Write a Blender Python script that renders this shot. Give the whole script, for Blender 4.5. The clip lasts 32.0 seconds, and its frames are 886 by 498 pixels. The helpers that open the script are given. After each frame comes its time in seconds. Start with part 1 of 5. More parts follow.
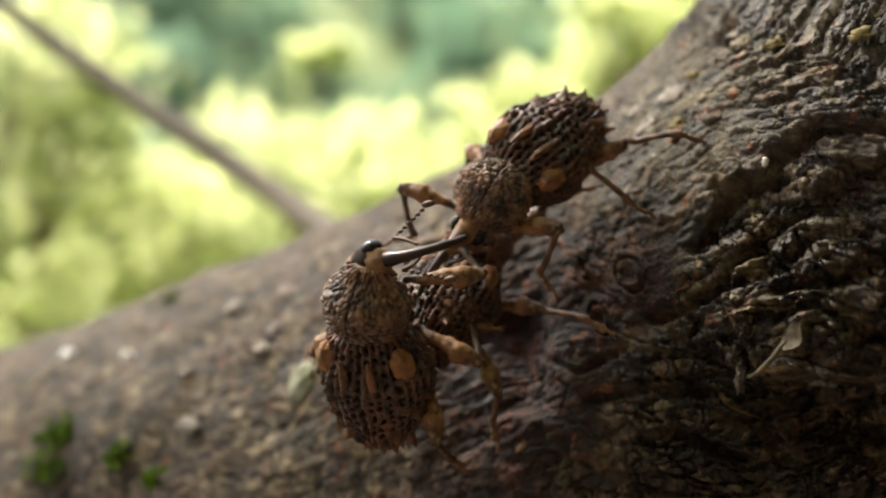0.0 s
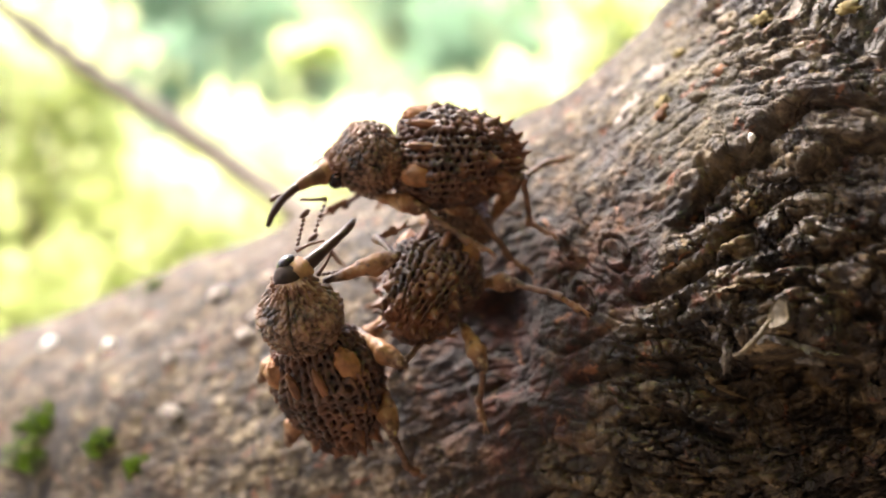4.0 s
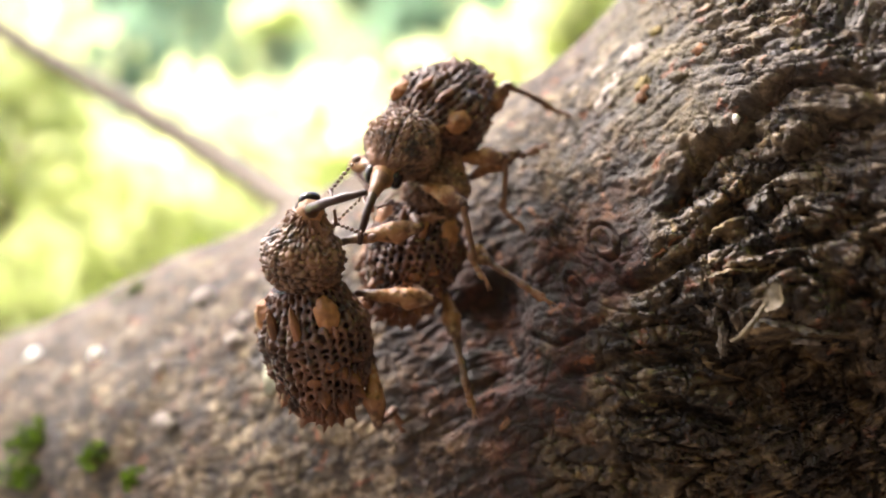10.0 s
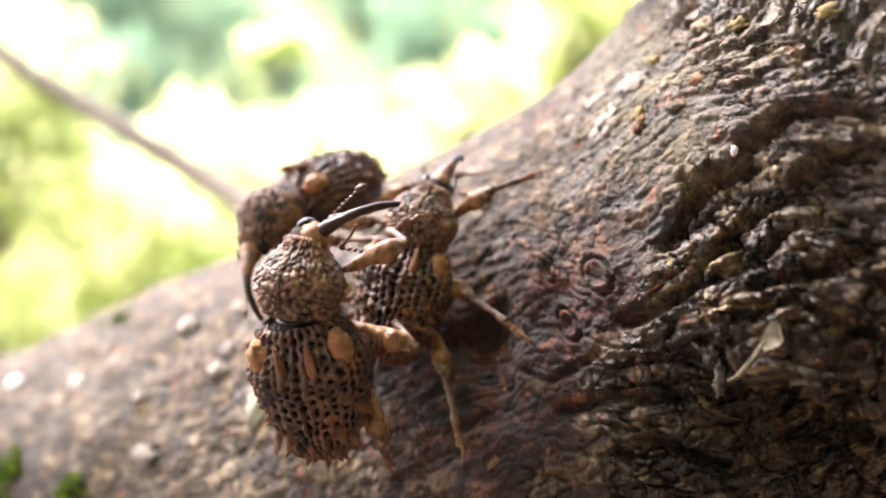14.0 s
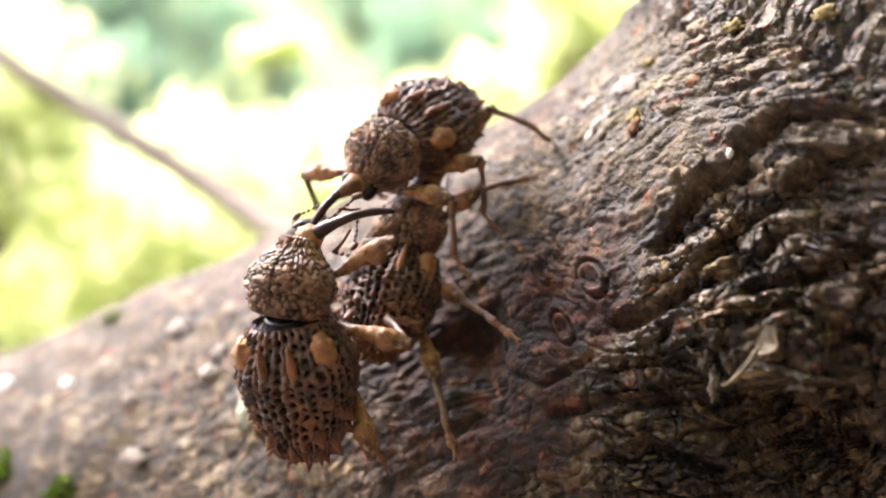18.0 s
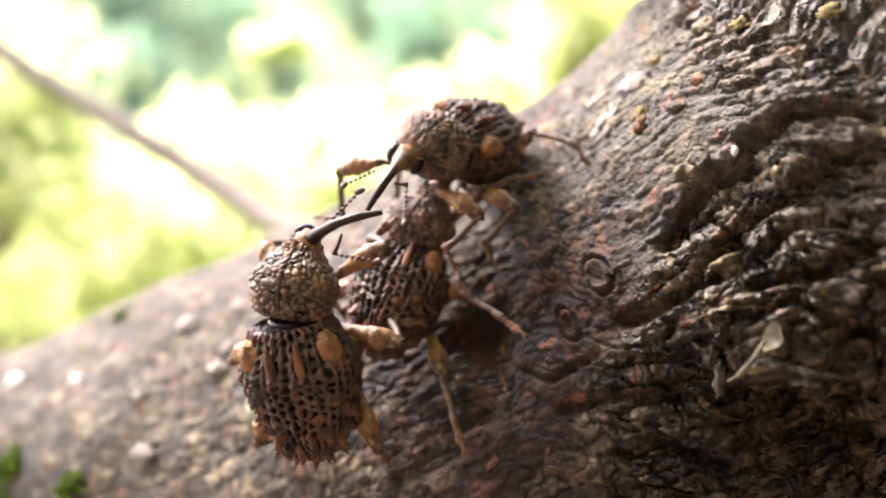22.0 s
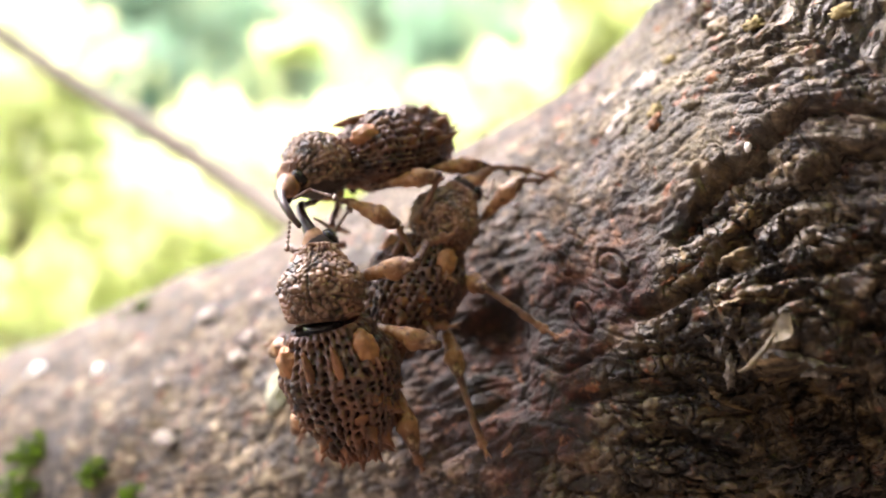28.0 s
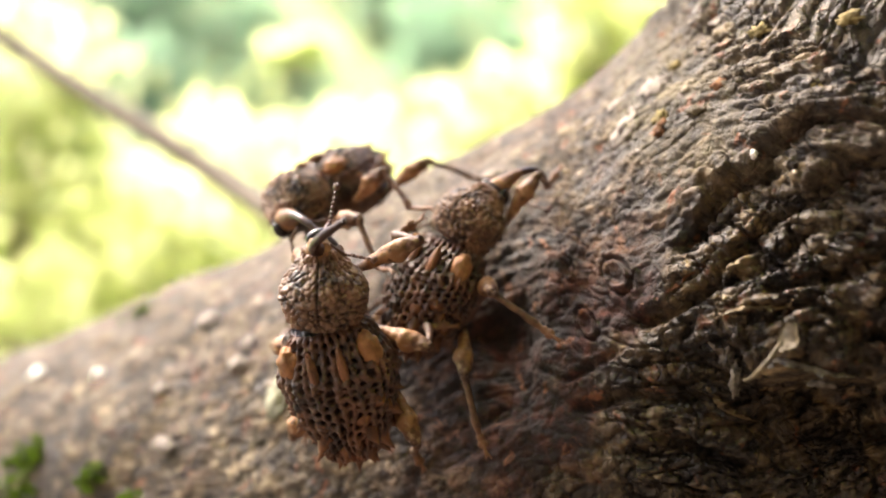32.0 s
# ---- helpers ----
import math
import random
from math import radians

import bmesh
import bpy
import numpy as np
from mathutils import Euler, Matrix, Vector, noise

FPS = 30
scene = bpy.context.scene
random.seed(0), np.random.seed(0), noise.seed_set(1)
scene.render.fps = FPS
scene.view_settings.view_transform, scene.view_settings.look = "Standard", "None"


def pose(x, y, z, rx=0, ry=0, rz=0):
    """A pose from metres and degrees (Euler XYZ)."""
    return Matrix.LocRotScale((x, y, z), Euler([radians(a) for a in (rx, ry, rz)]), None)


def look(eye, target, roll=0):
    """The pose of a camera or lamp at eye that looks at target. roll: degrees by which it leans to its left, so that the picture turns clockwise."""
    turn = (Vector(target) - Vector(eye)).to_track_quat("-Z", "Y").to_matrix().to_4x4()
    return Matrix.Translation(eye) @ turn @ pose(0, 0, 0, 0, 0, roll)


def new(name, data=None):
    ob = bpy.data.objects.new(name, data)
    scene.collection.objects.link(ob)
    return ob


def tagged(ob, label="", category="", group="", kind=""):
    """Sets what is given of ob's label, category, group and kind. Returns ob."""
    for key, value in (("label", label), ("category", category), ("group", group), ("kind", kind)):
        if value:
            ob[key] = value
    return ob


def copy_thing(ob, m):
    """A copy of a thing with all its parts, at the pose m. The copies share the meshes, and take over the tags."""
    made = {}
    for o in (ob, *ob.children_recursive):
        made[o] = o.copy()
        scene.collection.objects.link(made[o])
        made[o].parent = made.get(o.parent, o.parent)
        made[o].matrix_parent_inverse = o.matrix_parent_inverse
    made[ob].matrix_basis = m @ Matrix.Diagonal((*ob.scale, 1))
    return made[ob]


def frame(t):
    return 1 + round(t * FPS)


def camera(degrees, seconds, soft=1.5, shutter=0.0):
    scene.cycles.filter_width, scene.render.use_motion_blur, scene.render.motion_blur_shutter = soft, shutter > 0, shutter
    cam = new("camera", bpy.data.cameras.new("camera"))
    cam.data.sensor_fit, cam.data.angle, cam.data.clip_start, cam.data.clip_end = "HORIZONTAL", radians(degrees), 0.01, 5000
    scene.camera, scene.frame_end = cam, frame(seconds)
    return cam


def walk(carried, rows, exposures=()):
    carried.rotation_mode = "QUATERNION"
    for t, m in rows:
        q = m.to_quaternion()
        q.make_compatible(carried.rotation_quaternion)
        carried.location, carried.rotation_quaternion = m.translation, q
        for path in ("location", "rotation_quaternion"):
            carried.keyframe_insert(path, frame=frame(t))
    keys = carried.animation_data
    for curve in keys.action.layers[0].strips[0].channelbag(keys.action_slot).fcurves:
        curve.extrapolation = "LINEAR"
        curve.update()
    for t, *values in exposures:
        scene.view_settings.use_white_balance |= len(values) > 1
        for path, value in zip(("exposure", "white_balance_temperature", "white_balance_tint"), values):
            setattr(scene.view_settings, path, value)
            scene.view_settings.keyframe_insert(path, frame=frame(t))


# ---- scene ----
K = 0.001          # lengths below are in millimetres
cam = camera(50.0, 32.0, soft=2.1)
cam.data.dof.use_dof = True
cam.data.dof.focus_distance = 52.5 * K
cam.data.dof.aperture_fstop = 23.0
PATH = [      # seconds, place in metres, turn in degrees
    (0, -0.00049, -0.00312, -0.00112, 90.832, -3.069, 1.958),
    (0.5, 0.00023, -0.00255, -0.00222, 90.652, -3.442, 1.681),
    (1, 0.00037, -0.00230, -0.00203, 90.484, -3.167, 1.397),
    (1.5, 0.00020, -0.00294, -0.00218, 90.154, -3.045, 1.672),
    (2, 0.00026, -0.00308, -0.00235, 90.255, -3.215, 1.893),
    (2.5, 0.00019, -0.00259, -0.00198, 90.453, -3.029, 1.571),
    (3, 0.00008, -0.00245, -0.00175, 90.572, -2.790, 1.573),
    (3.5, 0.00026, -0.00207, -0.00212, 90.650, -2.957, 1.532),
    (5.5, -0.00013, -0.00219, -0.00155, 90.653, -2.289, 1.668),
    (6, -0.00017, -0.00201, -0.00138, 90.646, -2.180, 1.591),
    (6.5, -0.00010, -0.00191, -0.00144, 90.656, -2.241, 1.524),
    (7, -0.00015, -0.00175, -0.00133, 90.655, -2.190, 1.340),
    (7.5, -0.00004, -0.00161, -0.00136, 90.852, -2.189, 1.519),
    (8, -0.00018, -0.00144, -0.00096, 90.878, -1.961, 1.421),
    (8.5, -0.00021, -0.00168, -0.00114, 90.885, -2.029, 1.366),
    (9, -0.00021, -0.00168, -0.00106, 90.543, -1.685, 1.382),
    (9.5, -0.00045, -0.00155, -0.00046, 89.750, -0.593, 0.977),
    (10, -0.00053, -0.00137, 0.00009, 88.378, 0.793, 0.119),
    (10.5, -0.00101, -0.00100, 0.00074, 89.341, 1.236, 0.362),
    (11, -0.00085, -0.00096, 0.00046, 89.494, 0.816, 0.349),
    (11.5, -0.00065, -0.00058, 0.00051, 89.629, 0.662, 0.202),
    (12, -0.00041, -0.00038, 0.00032, 89.825, 0.422, 0.289),
    (12.5, -0.00006, 0.00003, 0.00005, 89.848, 0.019, 0.008),
    (13, 0.00000, 0.00000, 0.00000, 90.000, -0.000, -0.000),
    (13.5, 0.00003, 0.00025, 0.00005, 90.015, -0.084, -0.013),
    (14, -0.00000, 0.00037, 0.00017, 90.148, 0.006, -0.002),
    (14.5, 0.00004, 0.00069, 0.00023, 90.268, -0.090, -0.172),
    (16.5, 0.00028, 0.00098, 0.00001, 90.383, -0.385, -0.347),
    (17, 0.00020, 0.00086, 0.00007, 90.356, -0.239, -0.313),
    (17.5, 0.00018, 0.00080, -0.00002, 90.355, -0.293, -0.309),
    (18, 0.00021, 0.00089, 0.00010, 90.354, -0.263, -0.216),
    (18.5, 0.00022, 0.00074, 0.00006, 90.348, -0.266, -0.111),
    (19, 0.00019, 0.00076, 0.00018, 90.327, -0.158, -0.089),
    (19.5, 0.00008, 0.00083, 0.00031, 90.422, -0.112, -0.088),
    (20, 0.00017, 0.00077, 0.00014, 90.358, -0.299, -0.122),
    (20.5, 0.00020, 0.00073, 0.00009, 90.352, -0.310, -0.067),
    (21, 0.00030, 0.00060, -0.00009, 90.366, -0.415, 0.111),
    (21.5, 0.00011, 0.00034, -0.00007, 90.265, -0.398, 0.016),
    (22, 0.00006, 0.00041, 0.00015, 90.126, -0.186, 0.064),
    (22.5, 0.00018, 0.00071, 0.00014, 90.431, -0.193, 0.048),
    (23, 0.00003, 0.00072, 0.00034, 90.314, -0.038, -0.068),
    (23.5, 0.00006, 0.00075, 0.00044, 90.254, -0.025, -0.057),
    (24, 0.00029, 0.00117, 0.00025, 90.646, -0.264, -0.076),
    (24.5, 0.00003, 0.00075, 0.00032, 90.560, -0.057, -0.132),
    (25, 0.00006, 0.00090, 0.00044, 90.618, -0.092, -0.084),
    (25.5, -0.00016, -0.00017, 0.00019, 90.215, -0.253, 0.612),
    (27.5, -0.00028, -0.00081, -0.00020, 90.153, -0.563, 0.951),
    (28, -0.00023, -0.00096, -0.00045, 90.242, -0.798, 0.856),
    (28.5, -0.00020, -0.00086, -0.00041, 90.285, -0.791, 0.816),
    (29, -0.00011, -0.00041, -0.00028, 90.338, -0.770, 0.805),
    (29.5, -0.00003, -0.00012, -0.00021, 90.453, -0.830, 0.696),
    (30, 0.00004, -0.00025, -0.00056, 90.731, -1.072, 0.790),
    (30.5, 0.00004, -0.00020, -0.00049, 90.593, -1.116, 0.778),
    (31, -0.00011, -0.00018, -0.00027, 90.574, -0.943, 0.569),
    (31.5, -0.00018, -0.00053, -0.00034, 90.340, -1.048, 0.651),
    (32, -0.00037, -0.00050, -0.00039, 90.546, -1.130, 0.872),
]
EXPOSURES = [(0, 1.92, 6500, 10), (0.5, 2.47, 6470, 17), (5.5, 3.05, 6370, 20), (9, 3.12, 6320, 21), (10, 2.99, 6370, 20), (11.5, 3.19, 6170, 23), (24, 3.19, 6170, 23), (30, 3.25, 6120, 23), (32, 2.97, 6700, 18)]
walk(cam, [(t, pose(*row)) for t, *row in PATH], EXPOSURES)

# ---- world, sun ----
world = bpy.data.worlds.new("sky")
scene.world = world
world.use_nodes = True
wn = world.node_tree
sky = wn.nodes.new("ShaderNodeTexSky")
sky.sky_type = "NISHITA"
sky.sun_disc = False
sky.air_density, sky.dust_density, sky.ozone_density = 0.9, 4.5, 0.5      # hazy summer sky
SUN_EL, SUN_AZ = radians(52), radians(-52)      # azimuth from +y towards +x
sky.sun_elevation, sky.sun_rotation = SUN_EL, SUN_AZ
wn.links.new(sky.outputs["Color"], wn.nodes["Background"].inputs["Color"])
wn.nodes["Background"].inputs["Strength"].default_value = 0.092
sun = new("sun", bpy.data.lights.new("sun", "SUN"))
sun.data.energy, sun.data.angle, sun.data.color = 4.6, radians(18), (1.0, 0.93, 0.82)
SUN_WAY = Vector((math.sin(SUN_AZ) * math.cos(SUN_EL), math.cos(SUN_AZ) * math.cos(SUN_EL), math.sin(SUN_EL)))
sun.matrix_world = look(SUN_WAY * 40, (0, 0, 0))


# ---- materials ----
def material(name, rough=0.7, metal=0.0):
    m = bpy.data.materials.new(name)
    m.use_nodes = True
    b = m.node_tree.nodes["Principled BSDF"]
    b.inputs["Roughness"].default_value, b.inputs["Metallic"].default_value = rough, metal
    return m, m.node_tree.nodes, m.node_tree.links, b


def noise_node(nodes, links, vec, scale, detail=6.0, rough=0.6, dist=0.0):
    n = nodes.new("ShaderNodeTexNoise")
    n.inputs["Scale"].default_value, n.inputs["Detail"].default_value = scale, detail
    n.inputs["Roughness"].default_value, n.inputs["Distortion"].default_value = rough, dist
    links.new(vec, n.inputs["Vector"])
    return n


def ramp(nodes, links, fac, stops):
    r = nodes.new("ShaderNodeValToRGB")
    els = r.color_ramp.elements
    while len(els) < len(stops):
        els.new(0.5)
    for e, (p, c) in zip(els, stops):
        e.position, e.color = p, (*c, 1)
    links.new(fac, r.inputs["Fac"])
    return r


def mixed(nodes, links, fac, a, b, mode="MIX"):
    n = nodes.new("ShaderNodeMix")
    n.data_type, n.blend_type = "RGBA", mode
    for value, slot in ((fac, 0), (a, 6), (b, 7)):
        if isinstance(value, bpy.types.NodeSocket):
            links.new(value, n.inputs[slot])
        elif slot == 0:
            n.inputs[0].default_value = value
        else:
            n.inputs[slot].default_value = (*value, 1)
    return n.outputs[2]


def bumped(nodes, links, bsdf, height, strength, distance):
    b = nodes.new("ShaderNodeBump")
    b.inputs["Strength"].default_value, b.inputs["Distance"].default_value = strength, distance
    links.new(height, b.inputs["Height"])
    links.new(b.outputs["Normal"], bsdf.inputs["Normal"])


def object_space(nodes):
    return nodes.new("ShaderNodeTexCoord").outputs["Object"]


def bark_material():
    m, n, l, b = material("bark", 0.62)
    v = object_space(n)
    big = noise_node(n, l, v, 70, 5, 0.6, 0.4)
    mid = noise_node(n, l, v, 400, 6, 0.65, 0.3)
    fine = noise_node(n, l, v, 1500, 4, 0.6)
    def zone(name):
        a = n.new("ShaderNodeAttribute")
        a.attribute_name = name
        return a.outputs["Fac"]
    young = ramp(n, l, mid.outputs["Fac"], [(0.32, (0.016, 0.011, 0.0065)), (0.45, (0.048, 0.033, 0.0175)), (0.56, (0.098, 0.070, 0.038)), (0.69, (0.27, 0.207, 0.122))])
    coarse = ramp(n, l, mid.outputs["Fac"], [(0.34, (0.011, 0.0075, 0.0048)), (0.45, (0.062, 0.046, 0.030)), (0.55, (0.138, 0.114, 0.078)), (0.66, (0.32, 0.280, 0.203))])
    rusty = ramp(n, l, big.outputs["Fac"], [(0.52, (0, 0, 0)), (0.66, (1, 1, 1))])
    c = mixed(n, l, rusty.outputs["Color"], young.outputs["Color"], (0.088, 0.053, 0.038))
    pale = noise_node(n, l, v, 360, 3, 0.55, 0.7)
    patch = ramp(n, l, pale.outputs["Fac"], [(0.54, (0, 0, 0)), (0.62, (1, 1, 1))])
    c = mixed(n, l, patch.outputs["Color"], c, (0.25, 0.200, 0.130))
    grit = noise_node(n, l, v, 700, 4, 0.65, 0.4)
    light_grit = ramp(n, l, grit.outputs["Fac"], [(0.53, (0, 0, 0)), (0.64, (0.7, 0.7, 0.7))])
    dark_grit = ramp(n, l, grit.outputs["Fac"], [(0.39, (0.85, 0.85, 0.85)), (0.49, (0, 0, 0))])
    c = mixed(n, l, light_grit.outputs["Color"], c, (0.24, 0.193, 0.126))
    c = mixed(n, l, dark_grit.outputs["Color"], c, (0.030, 0.022, 0.012))
    # reddish bark; shade below and right of the weevils is painted in too
    c = mixed(n, l, zone("red_shaded_bark"), c, mixed(n, l, 1.0, c, (0.33, 0.132, 0.134), "MULTIPLY"))
    skin = ramp(n, l, mid.outputs["Fac"], [(0.34, (0.026, 0.021, 0.013)), (0.46, (0.086, 0.074, 0.048)), (0.62, (0.205, 0.180, 0.122))])
    c = mixed(n, l, mixed(n, l, 1.0, zone("grey_skin"), (0.75, 0.75, 0.75), "MULTIPLY"), c, skin.outputs["Color"])
    shard = noise_node(n, l, v, 520, 4, 0.6, 0.8)
    ochre = ramp(n, l, shard.outputs["Fac"], [(0.55, (0, 0, 0)), (0.62, (0.8, 0.8, 0.8))])
    old = mixed(n, l, ochre.outputs["Color"], coarse.outputs["Color"], (0.22, 0.165, 0.085))
    black = ramp(n, l, shard.outputs["Fac"], [(0.37, (0.85, 0.85, 0.85)), (0.45, (0, 0, 0))])
    old = mixed(n, l, black.outputs["Color"], old, (0.010, 0.008, 0.006))
    c = mixed(n, l, zone("old_bark"), c, old)
    tone = ramp(n, l, zone("scale_tone"), [(0.2, (0.58, 0.56, 0.54)), (0.8, (1.36, 1.36, 1.34))])
    c = mixed(n, l, 1.0, c, tone.outputs["Color"], "MULTIPLY")
    freckle = noise_node(n, l, v, 620, 3, 0.6, 0.5)
    spots = ramp(n, l, freckle.outputs["Fac"], [(0.62, (0, 0, 0)), (0.68, (1, 1, 1))])
    c = mixed(n, l, spots.outputs["Color"], c, (0.20, 0.085, 0.042))
    speck = ramp(n, l, fine.outputs["Fac"], [(0.35, (0.45, 0.42, 0.40)), (0.62, (1.15, 1.12, 1.1))])
    c = mixed(n, l, 1.0, c, speck.outputs["Color"], "MULTIPLY")
    # thin ragged fissures, many in the old bark; their shade is painted black
    bend = noise_node(n, l, v, 800, 3, 0.6)
    push = n.new("ShaderNodeVectorMath")
    push.operation = "MULTIPLY_ADD"
    push.inputs[1].default_value = (0.0016,) * 3
    l.new(bend.outputs["Color"], push.inputs[0])
    l.new(v, push.inputs[2])
    fissures = None
    for scale, width, seed in ((300, 0.075, 0.46), (760, 0.085, 0.48)):
        cell = n.new("ShaderNodeTexVoronoi")
        cell.feature = "DISTANCE_TO_EDGE"
        cell.inputs["Scale"].default_value = scale
        l.new(push.outputs[0], cell.inputs["Vector"])
        line = ramp(n, l, cell.outputs["Distance"], [(0.012, (1, 1, 1)), (width, (0, 0, 0))])
        come = ramp(n, l, noise_node(n, l, v, scale * 0.45, 2, 0.5).outputs["Fac"], [(seed - 0.04, (0, 0, 0)), (seed + 0.06, (1, 1, 1))])
        some = mixed(n, l, 1.0, line.outputs["Color"], come.outputs["Color"], "MULTIPLY")
        fissures = some if fissures is None else mixed(n, l, 1.0, fissures, some, "LIGHTEN")
    share = n.new("ShaderNodeMapRange")
    share.inputs["To Min"].default_value, share.inputs["To Max"].default_value = 0.18, 0.75
    l.new(zone("old_bark"), share.inputs["Value"])
    fissures = mixed(n, l, 1.0, fissures, share.outputs["Result"], "MULTIPLY")
    c = mixed(n, l, fissures, c, (0.007, 0.0055, 0.0045))
    shade_zone = n.new("ShaderNodeAttribute")                                          # shade of the lower right bark put into the colour, with a ragged outline
    shade_zone.attribute_name = "low_bark_shade"
    c = mixed(n, l, shade_zone.outputs["Fac"], c, mixed(n, l, 1.0, c, (0.80, 0.72, 0.58), "MULTIPLY"))
    l.new(c, b.inputs["Base Color"])
    gloss = ramp(n, l, mid.outputs["Fac"], [(0.3, (0.62,) * 3), (0.7, (0.92,) * 3)])
    l.new(mixed(n, l, zone("old_bark"), gloss.outputs["Color"], mixed(n, l, 0.5, gloss.outputs["Color"], (0.32, 0.32, 0.32))), b.inputs["Roughness"])
    both = n.new("ShaderNodeMath")
    both.operation = "ADD"
    l.new(mid.outputs["Fac"], both.inputs[0])
    l.new(fine.outputs["Fac"], both.inputs[1])
    b.inputs["Specular IOR Level"].default_value = 0.5
    cut = n.new("ShaderNodeMath")
    cut.operation, cut.inputs[1].default_value = "MULTIPLY_ADD", -1.3
    l.new(fissures, cut.inputs[0])
    l.new(both.outputs[0], cut.inputs[2])
    bumped(n, l, b, cut.outputs[0], 1.0, 0.26 * K)
    return m


def cuticle_material(name, dark, tan, scale=900.0, rough=0.5, lo=0.42, hi=0.62):
    """Dark cuticle dusted with tan scales."""
    m, n, l, b = material(name, rough)
    v = object_space(n)
    a = noise_node(n, l, v, scale, 5, 0.65)
    g = noise_node(n, l, v, scale * 0.28, 3, 0.5)
    add = n.new("ShaderNodeMath")
    add.operation, add.inputs[1].default_value = "MULTIPLY_ADD", 0.6
    l.new(a.outputs["Fac"], add.inputs[0])
    half = n.new("ShaderNodeMath")
    half.operation, half.inputs[1].default_value = "MULTIPLY", 0.4
    l.new(g.outputs["Fac"], half.inputs[0])
    l.new(half.outputs[0], add.inputs[2])
    r = ramp(n, l, add.outputs[0], [(lo, dark), (hi, tan)])
    worn = noise_node(n, l, v, 330, 2, 0.5)
    rust = ramp(n, l, worn.outputs["Fac"], [(0.52, (0, 0, 0)), (0.68, (0.6, 0.6, 0.6))])
    coat = mixed(n, l, rust.outputs["Color"], r.outputs["Color"], mixed(n, l, 1.0, r.outputs["Color"], (1.45, 1.15, 0.92), "MULTIPLY"))
    bare = n.new("ShaderNodeAttribute")                                          # dark cuticle, with the recesses' shade painted into punctures and granule gaps
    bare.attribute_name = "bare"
    tip = n.new("ShaderNodeAttribute")                                           # paler tan on the tops of warts and granules
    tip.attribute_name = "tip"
    pale_tan = mixed(n, l, 0.5, tan, (0.29, 0.175, 0.10))
    tip_mix = n.new("ShaderNodeMath")
    tip_mix.operation = "MULTIPLY"
    l.new(tip.outputs["Fac"], tip_mix.inputs[0])
    l.new(ramp(n, l, a.outputs["Fac"], [(0.40, (0, 0, 0)), (0.58, (0.6, 0.6, 0.6))]).outputs["Color"], tip_mix.inputs[1])
    coat = mixed(n, l, tip_mix.outputs[0], coat, pale_tan)
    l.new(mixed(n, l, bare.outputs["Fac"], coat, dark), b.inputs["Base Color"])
    b.inputs["Specular IOR Level"].default_value = 0.5
    bumped(n, l, b, a.outputs["Fac"], 0.7, 0.13 * K)
    return m


def plain_material(name, color, rough, scale=600.0, vary=0.35):
    m, n, l, b = material(name, rough)
    a = noise_node(n, l, object_space(n), scale, 4, 0.6)
    r = ramp(n, l, a.outputs["Fac"], [(0.3, tuple(c * (1 - vary) for c in color)), (0.7, tuple(min(c * (1 + vary), 1) for c in color))])
    l.new(r.outputs["Color"], b.inputs["Base Color"])
    b.inputs["Specular IOR Level"].default_value = 0.35
    bumped(n, l, b, a.outputs["Fac"], 0.5, 0.07 * K)
    return m


def leaf_material(name, dark, light, glow):
    """A leaf: reflects and lets light through."""
    m, n, l, b = material(name, 0.5)
    info = n.new("ShaderNodeNewGeometry")
    r = ramp(n, l, info.outputs["Random Per Island"], [(0.0, dark), (1.0, light)])
    l.new(r.outputs["Color"], b.inputs["Base Color"])
    t = n.new("ShaderNodeBsdfTranslucent")
    c = mixed(n, l, 0.6, r.outputs["Color"], glow)
    l.new(c, t.inputs["Color"])
    mix = n.new("ShaderNodeMixShader")
    mix.inputs[0].default_value = 0.68
    l.new(b.outputs[0], mix.inputs[1])
    l.new(t.outputs[0], mix.inputs[2])
    l.new(mix.outputs[0], n["Material Output"].inputs["Surface"])
    return m


def ground_material():
    """Dark leaf-mould brown near the tree, unseen, to cut bounced light; grass in the open."""
    m, n, l, b = material("ground", 0.9)
    v = object_space(n)
    a = noise_node(n, l, v, 3, 5, 0.6)
    soil = ramp(n, l, a.outputs["Fac"], [(0.3, (0.012, 0.009, 0.006)), (0.7, (0.040, 0.028, 0.018))])
    grass = ramp(n, l, a.outputs["Fac"], [(0.3, (0.10, 0.15, 0.04)), (0.7, (0.24, 0.29, 0.10))])
    xyz = n.new("ShaderNodeSeparateXYZ")
    l.new(v, xyz.inputs[0])
    far = n.new("ShaderNodeMapRange")
    far.inputs["From Min"].default_value, far.inputs["From Max"].default_value = 1.0, 2.5
    l.new(xyz.outputs["Y"], far.inputs["Value"])
    l.new(mixed(n, l, far.outputs["Result"], soil.outputs["Color"], grass.outputs["Color"]), b.inputs["Base Color"])
    return m


